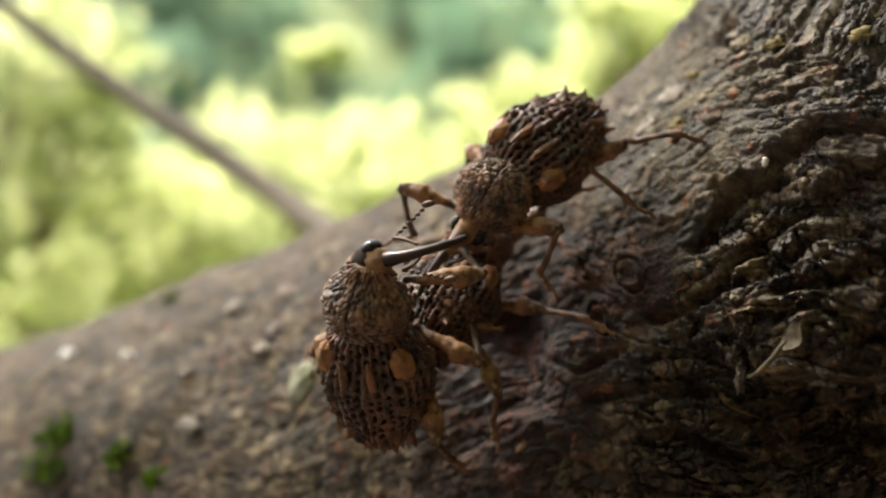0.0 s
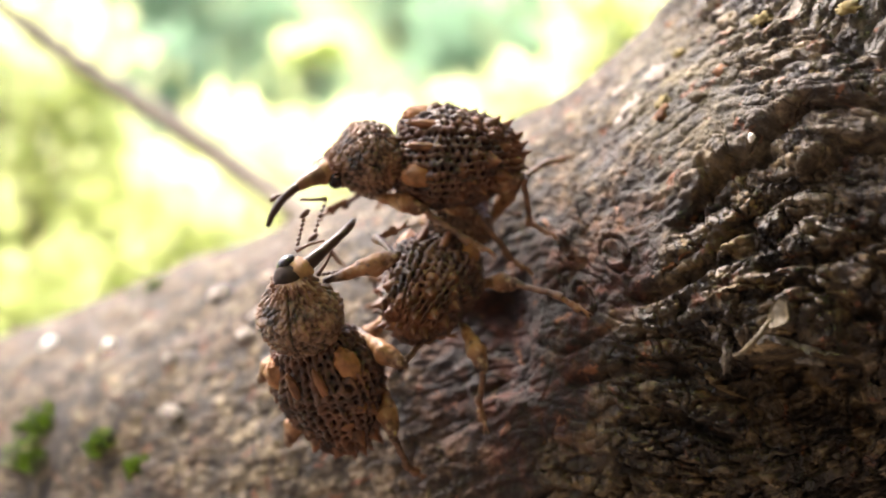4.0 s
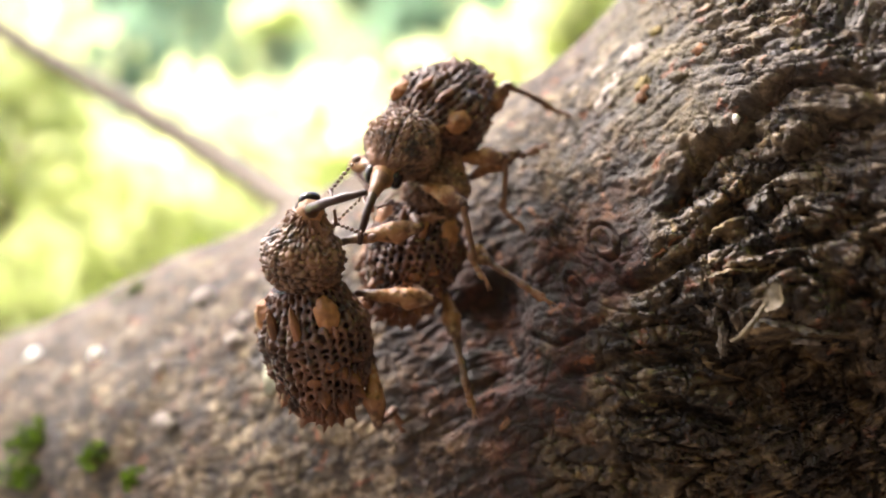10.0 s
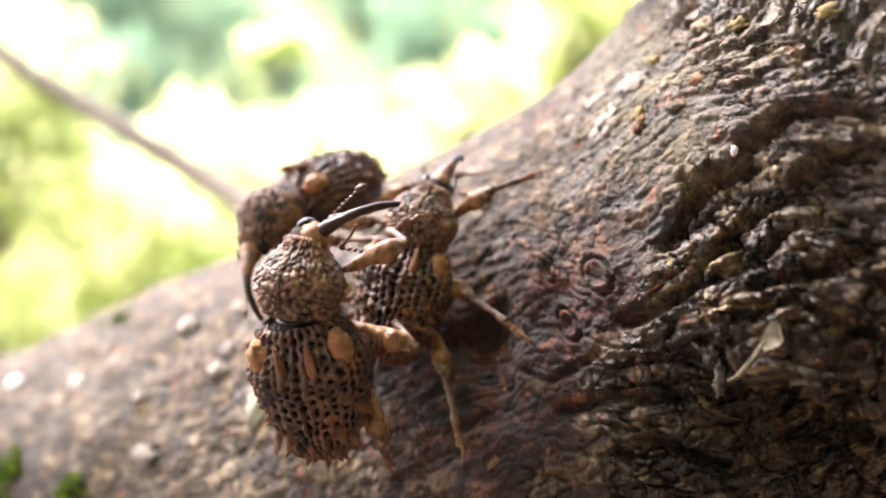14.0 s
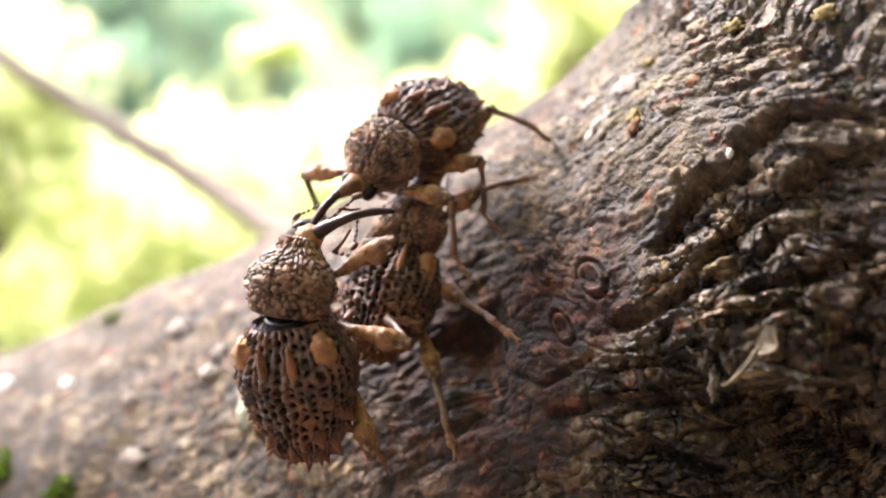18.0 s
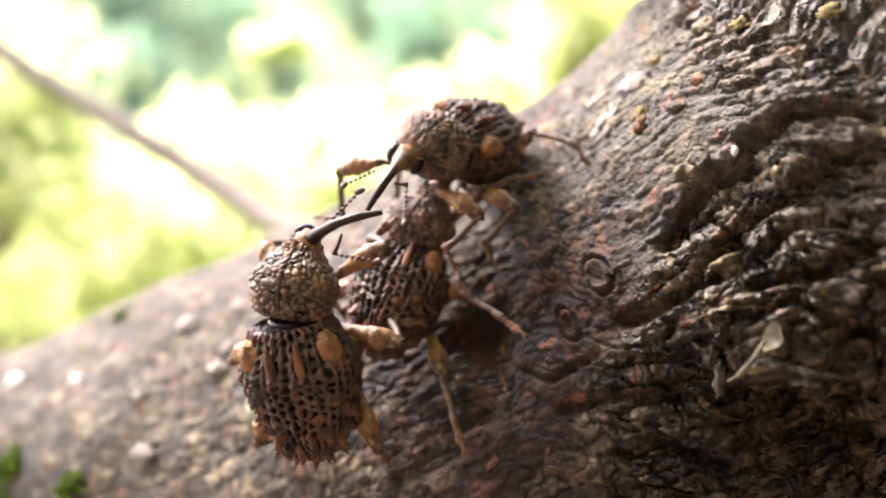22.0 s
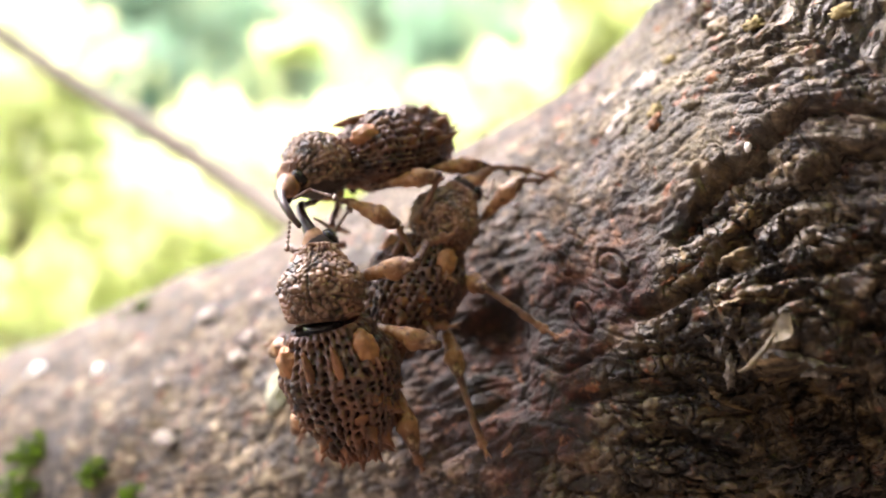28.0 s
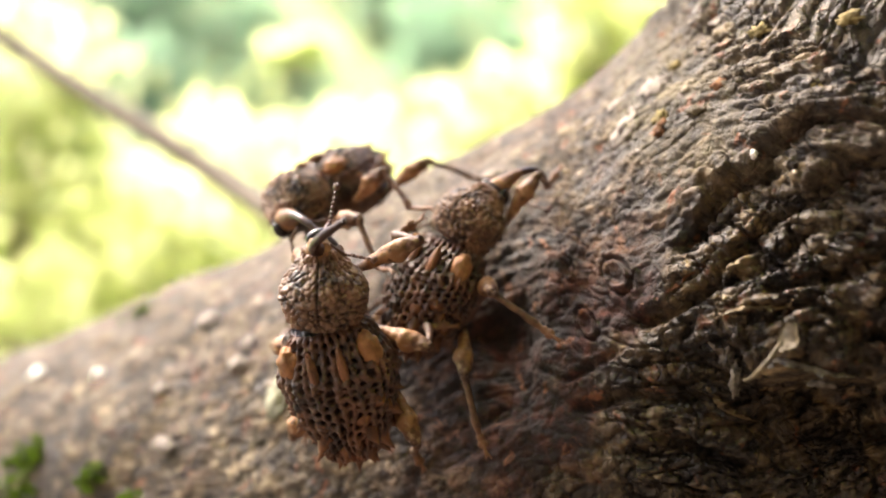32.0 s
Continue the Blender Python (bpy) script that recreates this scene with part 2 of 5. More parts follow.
def femur_material():
    m, n, l, b = material("femur_cuticle", 0.5)
    v = object_space(n)
    x = n.new("ShaderNodeSeparateXYZ")
    l.new(v, x.inputs[0])
    a = noise_node(n, l, v, 750, 4, 0.6)
    shift = n.new("ShaderNodeMath")
    shift.operation, shift.inputs[1].default_value = "MULTIPLY_ADD", 0.0024
    l.new(a.outputs["Fac"], shift.inputs[0])
    l.new(x.outputs["X"], shift.inputs[2])
    place = n.new("ShaderNodeMapRange")
    place.inputs["From Min"].default_value, place.inputs["From Max"].default_value = 0.0012, 0.0062
    l.new(shift.outputs[0], place.inputs["Value"])
    coat = ramp(n, l, place.outputs["Result"], [(0.0, (0.030, 0.013, 0.008)), (0.20, (0.055, 0.024, 0.012)), (0.34, (0.26, 0.118, 0.046)), (0.62, (0.335, 0.168, 0.072)), (0.80, (0.19, 0.088, 0.040)), (1.0, (0.045, 0.020, 0.011))])
    fleck = noise_node(n, l, v, 1900, 3, 0.6)
    pale = ramp(n, l, fleck.outputs["Fac"], [(0.54, (0, 0, 0)), (0.66, (0.6, 0.6, 0.6))])
    c = mixed(n, l, pale.outputs["Color"], coat.outputs["Color"], (0.44, 0.30, 0.18))
    dark = ramp(n, l, fleck.outputs["Fac"], [(0.34, (0.8, 0.8, 0.8)), (0.44, (0, 0, 0))])
    l.new(mixed(n, l, dark.outputs["Color"], c, (0.060, 0.027, 0.014)), b.inputs["Base Color"])
    b.inputs["Specular IOR Level"].default_value = 0.35
    bumped(n, l, b, fleck.outputs["Fac"], 0.7, 0.09 * K)
    return m


BARK = bark_material()
TWIG = plain_material("twig_bark", (0.085, 0.058, 0.042), 0.75, 300)
# lighter twig bark: the glare washing over the twig is put into the colour
WASHED_TWIG = plain_material("washed_twig_bark", (0.115, 0.088, 0.058), 0.75, 300)
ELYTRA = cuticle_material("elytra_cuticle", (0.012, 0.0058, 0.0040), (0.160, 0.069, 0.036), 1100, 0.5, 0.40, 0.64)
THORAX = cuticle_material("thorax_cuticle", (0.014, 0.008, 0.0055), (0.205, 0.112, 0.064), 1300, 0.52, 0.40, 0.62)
LEG = cuticle_material("leg_cuticle", (0.034, 0.015, 0.009), (0.215, 0.110, 0.056), 900, 0.5, 0.40, 0.64)
OCHRE = plain_material("ochre_scales", (0.285, 0.128, 0.050), 0.5, 800, 0.6)
BAR = plain_material("rib_scales", (0.165, 0.072, 0.033), 0.5, 900, 0.75)
FACE = plain_material("face_scales", (0.27, 0.140, 0.062), 0.6, 1100, 0.5)
SPINE = plain_material("spine_cuticle", (0.125, 0.050, 0.020), 0.45, 900, 0.75)
BLACK = plain_material("black_cuticle", (0.012, 0.009, 0.008), 0.22, 800, 0.4)
BELLY = plain_material("belly_cuticle", (0.026, 0.013, 0.008), 0.85, 700, 0.5)
RUST = plain_material("tarsus_cuticle", (0.18, 0.088, 0.045), 0.45, 900, 0.4)
# sapling leaves paler than the crown's: sunshine on them put into the colour
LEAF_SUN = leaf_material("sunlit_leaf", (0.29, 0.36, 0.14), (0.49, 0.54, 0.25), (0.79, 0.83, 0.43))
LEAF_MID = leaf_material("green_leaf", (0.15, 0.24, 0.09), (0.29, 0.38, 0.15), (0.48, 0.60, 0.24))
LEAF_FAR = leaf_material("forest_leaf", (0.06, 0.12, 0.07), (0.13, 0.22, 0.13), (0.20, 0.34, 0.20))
GROUND = ground_material()
MOSS = leaf_material("moss", (0.025, 0.045, 0.004), (0.06, 0.10, 0.008), (0.07, 0.12, 0.010))
LICHEN = plain_material("lichen", (0.30, 0.30, 0.21), 0.85, 900, 0.4)
PALE = plain_material("pale_wood", (0.088, 0.066, 0.034), 0.6, 900, 0.8)
YELLOW = plain_material("yellow_lichen", (0.19, 0.145, 0.055), 0.85, 1300, 0.7)
GREY = plain_material("grey_lichen", (0.29, 0.25, 0.215), 0.85, 900, 0.4)
CRUST = plain_material("frayed_bark", (0.145, 0.122, 0.092), 0.45, 1700, 0.95)
RUSTY = plain_material("inner_bark", (0.13, 0.050, 0.018), 0.7, 1500, 0.8)
BARK_EDGE = plain_material("plate_edge", (0.135, 0.095, 0.045), 0.5, 1200, 0.8)
RESIN = plain_material("dried_resin", (0.85, 0.82, 0.76), 0.3, 800, 0.1)
ORANGE = plain_material("rusty_bark", (0.15, 0.062, 0.020), 0.75, 1500, 0.8)


# ---- mesh tools ----
def mesh_of(name, verts, faces, mat, smooth=True):
    me = bpy.data.meshes.new(name)
    me.from_pydata((np.asarray(verts, float) * K).tolist(), [], [tuple(int(i) for i in q) for q in faces])
    me.materials.append(mat)
    me.polygons.foreach_set("use_smooth", [smooth] * len(me.polygons))
    me.update()
    return me


def part(name, mesh, parent, label=""):
    """One mesh object under a thing or a part."""
    ob = new(name, mesh)
    ob.parent = parent
    if label:
        tagged(ob, label)
    return ob


def grid_faces(rows, cols, wrap=True):
    i, j = np.meshgrid(np.arange(rows - 1), np.arange(cols if wrap else cols - 1), indexing="ij")
    k = (j + 1) % cols
    return np.stack([i * cols + j, i * cols + k, (i + 1) * cols + k, (i + 1) * cols + j], -1).reshape(-1, 4)


PERM = np.random.RandomState(7).permutation(512)
GRAD = np.random.RandomState(8).normal(size=(512, 3))
GRAD /= np.linalg.norm(GRAD, axis=1)[:, None]


def perlin(p):
    """Gradient noise of an (n, 3) array, about -0.7 to 0.7."""
    p = np.asarray(p, float)
    i = np.floor(p).astype(int)
    f = p - i
    u = f * f * f * (f * (f * 6 - 15) + 10)
    out = 0
    for dx in (0, 1):
        for dy in (0, 1):
            for dz in (0, 1):
                h = PERM[(PERM[(PERM[(i[:, 0] + dx) & 511] + i[:, 1] + dy) & 511] + i[:, 2] + dz) & 511]
                d = f - (dx, dy, dz)
                w = np.abs(1 - dx - u[:, 0]) * np.abs(1 - dy - u[:, 1]) * np.abs(1 - dz - u[:, 2])
                out = out + w * (GRAD[h] * d).sum(1)
    return out


def smooth_step(a, b, x):
    s = np.clip((x - a) / (b - a), 0, 1)
    return s * s * (3 - 2 * s)


def spline(points, s):
    """Catmull-Rom through the rows of points at the parameters s (0 to n - 1)."""
    points, s = np.asarray(points, float), np.asarray(s, float)
    n = len(points)
    i = np.clip(np.floor(s).astype(int), 0, n - 2)
    u = (s - i)[:, None]
    p0, p1, p2, p3 = (points[np.clip(i + k, 0, n - 1)] for k in (-1, 0, 1, 2))
    return 0.5 * (2 * p1 + (p2 - p0) * u + (2 * p0 - 5 * p1 + 4 * p2 - p3) * u ** 2 + (3 * p1 - p0 - 3 * p2 + p3) * u ** 3)


def tube(points, radii, sides=10, steps=6, rough=0.0):
    """A closed tapered tube along a smooth line: verts and faces."""
    n = len(points)
    s = np.linspace(0, n - 1, (n - 1) * steps + 1)
    c = spline(points, s)
    r = np.maximum(spline(np.asarray(radii, float)[:, None], s)[:, 0], 0.01)
    t = np.gradient(c, axis=0)
    t /= np.linalg.norm(t, axis=1)[:, None]
    side = np.array([0.31, 0.92, 0.22]) if abs(t[0] @ (0.31, 0.92, 0.22)) < 0.85 else np.array([1.0, 0, 0])
    a = np.cross(t, side)
    a /= np.linalg.norm(a, axis=1)[:, None]
    b = np.cross(t, a)
    ang = np.linspace(0, 2 * np.pi, sides, endpoint=False)
    ring = np.cos(ang)[None, :, None] * a[:, None] + np.sin(ang)[None, :, None] * b[:, None]
    v = (c[:, None] + ring * r[:, None, None]).reshape(-1, 3)
    if rough:
        v += ring.reshape(-1, 3) * (rough * perlin(v * 1.7 + 5))[:, None]
    faces = [tuple(q) for q in grid_faces(len(s), sides)]
    v = np.vstack([v, c[:1], c[-1:]])
    k = len(s) * sides
    for j in range(sides):
        faces.append((k, (j + 1) % sides, j))
        faces.append((k + 1, k - sides + j, k - sides + (j + 1) % sides))
    return v, faces


def joined(pieces):
    verts, faces, k = [], [], 0
    for v, f in pieces:
        verts.append(np.asarray(v, float))
        faces += [tuple(int(i) + k for i in q) for q in f]
        k += len(v)
    return np.vstack(verts), faces


def blob(center, size, rows=14, cols=18, rough=0.0, seed=0.0, power=1.0):
    """A lumpy closed ellipsoid."""
    th = np.linspace(0.02, np.pi - 0.02, rows)
    ph = np.linspace(0, 2 * np.pi, cols, endpoint=False)
    d = np.stack([np.cos(th)[:, None] * np.ones(cols), np.sin(th)[:, None] ** power * np.cos(ph), np.sin(th)[:, None] ** power * np.sin(ph)], -1).reshape(-1, 3)
    r = 1 + rough * perlin(d * 2.3 + seed)
    v = d * r[:, None] * np.asarray(size, float) + np.asarray(center, float)
    k = rows * cols
    faces = [tuple(q) for q in grid_faces(rows, cols)]
    v = np.vstack([v, v[:cols].mean(0), v[k - cols:k].mean(0)])
    for j in range(cols):
        faces.append((k, (j + 1) % cols, j))
        faces.append((k + 1, k - cols + j, k - cols + (j + 1) % cols))
    return v, faces


# ---- tree: a leaning trunk that bends up to the right ----
AXIS = [(-420, 330, -1330), (-300, 300, -700), (-190, 235, -230), (-112, 172, -92), (-54.7, 128.1, -55.7), (-36.5, 112.9, -48), (-13.9, 102.8, -36.6), 
        (3.3, 93.8, -28.3), (17.8, 86.6, -21.3), (29.4, 80.4, -15.7), (39.3, 75, -7.4), (45.3, 71.9, 0.2), (48.6, 70.7, 6), (67.6, 65.7, 63), (86.6, 73.7, 171), (120, 90, 500), (140, 120, 1100)]
RADIUS = [60, 55, 48, 43, 40, 39, 37, 36, 36, 36, 36, 36, 36, 36, 35, 32, 24]


def trunk_frame(s):
    """Centre, radius and the two cross directions (towards the viewer's side, and upwards) at the parameters s."""
    c = spline(AXIS, s)
    r = spline(np.asarray(RADIUS, float)[:, None], s)[:, 0]
    t = spline(AXIS, s + 0.01) - spline(AXIS, s - 0.01)
    t /= np.linalg.norm(t, axis=1)[:, None]
    n = np.array([0, -1.0, 0]) - t * (t @ (0, -1.0, 0))[:, None]
    n /= np.linalg.norm(n, axis=1)[:, None]
    return c, r, n, np.cross(n, t)


ARC_S = np.linspace(0, len(AXIS) - 1, 1601)
ARC = np.concatenate([[0], np.cumsum(np.linalg.norm(np.diff(spline(AXIS, ARC_S), axis=0), axis=1))])
ARC += 153 - np.interp(9.0, ARC_S, ARC)


def trunk_point(s, deg, lift=0.0):
    """A place on the smooth trunk and its outward normal."""
    c, r, n, b = trunk_frame(np.array([float(s)]))
    a = radians(deg)
    d = math.cos(a) * n[0] + math.sin(a) * b[0]
    return c[0] + d * (r[0] + lift), d


def along(poly, s, deg):
    """Distance to a line on the unrolled bark, the side on which a point lies, and how far along it is."""
    q = np.stack([s * 17.0, deg * 0.63], 1)
    p = np.array([(a * 17.0, b * 0.63) for a, b in poly])
    best, side, where = np.full(len(q), 1e9), np.zeros(len(q)), np.zeros(len(q))
    for k in range(len(p) - 1):
        e = p[k + 1] - p[k]
        u = np.clip(((q - p[k]) @ e) / (e @ e), 0, 1)
        off = q - p[k] - u[:, None] * e
        d = np.hypot(off[:, 0], off[:, 1])
        near = d < best
        best[near], where[near] = d[near], (k + u[near]) / (len(p) - 1)
        side[near] = np.sign(e[0] * off[near, 1] - e[1] * off[near, 0])
    return best, side, where


CRACKS = [      # lines on the unrolled bark (along, degrees round), width, depth
    ([(9.172, 36.7), (9.385, 37.5), (9.562, 37.9), (9.721, 39.5), (9.904, 39.1)], 0.42, 1.3),
    ([(9.526, 42.0), (9.682, 43.8), (9.88, 46.2), (10.114, 46.1), (10.282, 47.6), (10.645, 47.0), (10.795, 44.3), (10.873, 40.6)], 0.42, 1.5),
    ([(9.721, 39.5), (9.925, 40.5), (10.228, 41.2), (10.579, 42.8), (10.777, 39.2)], 0.35, 1.1),
    ([(9.553, 34.7), (9.691, 33.4), (9.892, 31.9), (10.045, 25.9)], 0.35, 1),
    ([(9.439, 27.9), (9.397, 25.7), (9.361, 22.8), (9.364, 19.8)], 0.5, 1.4),
    ([(8.638, 27.4), (9.028, 29.8), (9.319, 28.9)], 0.4, 0.9),
    # wide groove added where the female's shadow lies, to darken the bark
    ([(8.29, 40.8), (8.323, 36.0), (8.338, 31.1), (8.305, 26.4)], 2.6, 1.1),
    ([(10.39, 34.4), (10.003, 33.6), (9.751, 35.3)], 0.4, 1.2),
    ([(8.506, 32.0), (8.683, 30.6), (9.082, 34.8)], 0.25, 0.5),
    ([(9.514, 38.2), (9.775, 36.8), (10.153, 38.3), (10.384, 36.5)], 0.35, 0.9),
    ([(8.998, 26.1), (9.187, 23.7), (9.322, 20.5)], 0.5, 1.2),
    ([(9.73, 24.4), (9.664, 21.0), (9.712, 17.0)], 0.5, 1.3),
]
OLD_EDGE = [(8.425, 13.5), (8.773, 23.4), (9.13, 33.6), (9.379, 37.3), (9.682, 43.8), (9.88, 46.2), (10.114, 46.1), (10.282, 47.6), (10.645, 47.0), (10.897, 41.3), (11.053, 35.3)]
STEPS = [
    ([(9.682, 43.8), (9.88, 46.2), (10.114, 46.1), (10.282, 47.6), (10.645, 47.0), (10.876, 41.0)], 0.45),
    ([(9.49, 29.0), (9.604, 28.2), (9.721, 26.9), (9.85, 24.8)], 2.2),
    ([(9.46, 32.7), (9.436, 29.6), (9.355, 24.9)], 0.7),
    ([(10.228, 41.2), (10.579, 42.8), (10.771, 39.4)], 0.7),
]
HOLLOWS = [
    (9.598, 24.3, 4.5, 2.9),
    # hollow added to stand for the shadow right of the female
    (8.365, 36.6, 4.8, 1.5),
    (9.7, 19.6, 5, 1.8),
    (9.496, 26.9, 2.5, 1.5),
]
# centre of the shade painted low on the trunk
SHADE_CENTRE = (9.61, 20.6)
RINGS = [
    (8.881, 42.9, 0.75),
    (9.217, 42.3, 1.05),
    (8.92, 36.9, 0.8),
]


def plates(u, v, seed, loose=0.8):
    """Broken scales of bark: distance to the gap, and each scale's own height and lean."""
    rnd = np.random.RandomState(seed)
    jit, own = 0.5 + loose * rnd.uniform(-0.5, 0.5, (4096, 2)), rnd.uniform(0, 1, (4096, 3))
    iu, iv = np.floor(u).astype(int), np.floor(v).astype(int)
    best, second = np.full(len(u), 9.0), np.full(len(u), 9.0)
    pick, du, dv = np.zeros(len(u), int), np.zeros(len(u)), np.zeros(len(u))
    for x in (-1, 0, 1):
        for y in (-1, 0, 1):
            k = ((iu + x) * 157 + (iv + y) * 31 + (iu + x) * (iv + y) * 7) & 4095
            eu, ev = u - iu - x - jit[k, 0], v - iv - y - jit[k, 1]
            d = np.hypot(eu, ev)
            near = d < best
            second = np.where(near, best, np.minimum(second, d))
            best, pick, du, dv = np.where(near, d, best), np.where(near, k, pick), np.where(near, eu, du), np.where(near, ev, dv)
    lean = (own[pick, 1] - 0.5) * du - (0.35 + own[pick, 2]) * dv                    # most scales lift at their lower edge
    return second - best, own[pick, 0], lean


def old_bark(a, b, p):
    """How old and coarse the bark is, 0 to 1: thick dark plates on the butt, smoother skin along the limb."""
    d, side, w = along(OLD_EDGE, a / 17.0, b / 0.63)
    signed = -d * side
    soft = 1.6 + 2.6 * smooth_step(9.4, 8.6, a / 17.0)                                # a gradual change low on the trunk
    old = smooth_step(-soft, soft, signed + (1.2 + soft) * perlin(p / 3.5) + (0.4 + 0.5 * soft) * perlin(p / 1.3))
    return np.maximum(old * (1 - 0.25 * smooth_step(168, 178, a)), 0.68 * smooth_step(174, 184, a + 8 * perlin(p / 6.0))), smooth_step(-1.0, 13.0, signed)


def bark_height(s, deg, p):
    """Relief of the bark in millimetres, and a tone for each of its scales."""
    a, b = s * 17.0, deg * 0.63
    old, butt = old_bark(a, b, p)
    worn = old * (1 - 0.6 * smooth_step(-0.02, 0.22, perlin(p / 4.6 + 120)))                # stretches of smoother skin between the plates
    turn = 0.8 * smooth_step(165, 190, a)                                       # the grain turns aside where the limb meets the trunk
    a = np.interp(s, ARC_S, ARC)
    da, db = a - 168, b - 28
    a, b = 168 + da * np.cos(turn) - db * np.sin(turn), 28 + da * np.sin(turn) + db * np.cos(turn)
    warp = np.stack([perlin(p / 3.1 + 9), perlin(p / 3.1 + 31), perlin(p / 3.1 + 57)], 1)
    small = np.stack([perlin(p / 0.9 + 19), perlin(p / 0.9 + 41), perlin(p / 0.9 + 77)], 1)
    h = 1.0 * perlin(p / 13.0) + 0.55 * perlin(p / 5.0 + 3) - 0.4
    some = smooth_step(-0.15, 0.20, perlin(p / 4.2 + 70))                              # cracks come and go
    wx, wy = 0.75 * warp[:, 0] + 0.40 * small[:, 0], 0.75 * warp[:, 1] + 0.40 * small[:, 1]
    gap, high, lean = plates(a / 3.0 + 0.7 * wx, b / 1.5 + 1.0 * wy, 3)
    tone = 0.45 * high
    young = 0.55 + 0.45 * smooth_step(6.2, 8.6, s)
    h -= (0.16 * young + 0.62 * old) * np.exp(-(gap / 0.06) ** 2) * np.maximum(some, 0.8 * old)
    h += (0.12 * young + 0.22 * worn) * (high - 0.5) * smooth_step(0, 0.06, gap) + (0.04 + 0.26 * worn) * lean * smooth_step(0, 0.06, gap)
    gap, high, lean = plates(a / 1.7 + 1.2 * wx, b / 0.85 + 1.4 * wy, 11)
    tone = tone + 0.55 * high
    h -= (0.08 * young + 0.24 * worn) * np.exp(-(gap / 0.08) ** 2) * (1 - 0.5 * some)
    h += (0.06 * young + 0.12 * worn) * (high - 0.5) * smooth_step(0, 0.08, gap) + (0.03 + 0.13 * worn) * lean * smooth_step(0, 0.08, gap)
    for size, depth, seed in ((3.0, 1.0, 7.0), (1.4, 0.5, 51.0)):                  # ragged cracks that cross the plates
        crack = perlin(p / size + 0.5 * warp + 0.25 * small + seed)
        h -= depth * (0.12 + 0.88 * old) * np.exp(-(crack / 0.035) ** 2) * smooth_step(-0.1, 0.15, perlin(p / (size * 2.2) + seed + 9))
    n1 = perlin(np.stack([a / 5.5, b / 1.3, 0 * a], 1) + 0.3 * warp + 0.1 * small)
    h -= (0.20 * young + 0.50 * old) * np.exp(-(n1 / 0.04) ** 2) * np.maximum(some, 0.5)                   # long thin splits
    h += 0.16 * young * (1 - old) * perlin(np.stack([a / 2.6, b / 0.5, 0 * a], 1) + 0.5 * warp)             # fine wrinkles
    h -= 0.014 * np.clip(34 - deg, 0, 24) ** 2 * (0.25 + 0.75 * smooth_step(8.0, 9.4, s)) * smooth_step(14.5, 12.5, s) * smooth_step(-170, -100, deg)
    h -= 0.5 * butt * smooth_step(-170, -100, deg) * smooth_step(14.5, 12.5, s)
    h += (0.16 * young + 0.18 * old) * perlin(p / 0.8) + (0.10 * young + 0.18 * old) * perlin(p / 0.38)
    for poly, width, depth in CRACKS:
        d, side, w = along(poly, s + 0.02 * warp[:, 0], deg + 0.9 * warp[:, 1])
        h -= depth * np.exp(-(d / width) ** 2) * smooth_step(0, 0.1, w) * smooth_step(1, 0.9, w)
    for poly, drop in STEPS:
        d, side, w = along(poly, s + 0.02 * warp[:, 0], deg + 1.2 * warp[:, 1])
        fade = smooth_step(0, 0.12, w) * smooth_step(1, 0.88, w)
        h += np.where(side > 0, 1.0, -1.0) * drop * np.exp(-(d / 5.0) ** 2) * smooth_step(0, 0.35, d) * fade
    for ps, pd, rad, depth in HOLLOWS:
        h -= depth * np.exp(-(((s - ps) * 17.0) ** 2 + ((deg - pd) * 0.63) ** 2) / rad ** 2)
    for ps, pd, rad in RINGS:
        d = np.hypot((s - ps) * 17.0, (deg - pd) * 0.63) + 0.25 * warp[:, 2]
        h += 0.30 * np.exp(-((d - rad) / 0.22) ** 2) + 0.18 * np.exp(-((d - rad * 1.7) / 0.25) ** 2) - 0.28 * np.exp(-((d - rad * 1.35) / 0.14) ** 2) - 0.15 * np.exp(-(d / (rad * 0.55)) ** 2)
    return h, tone, old


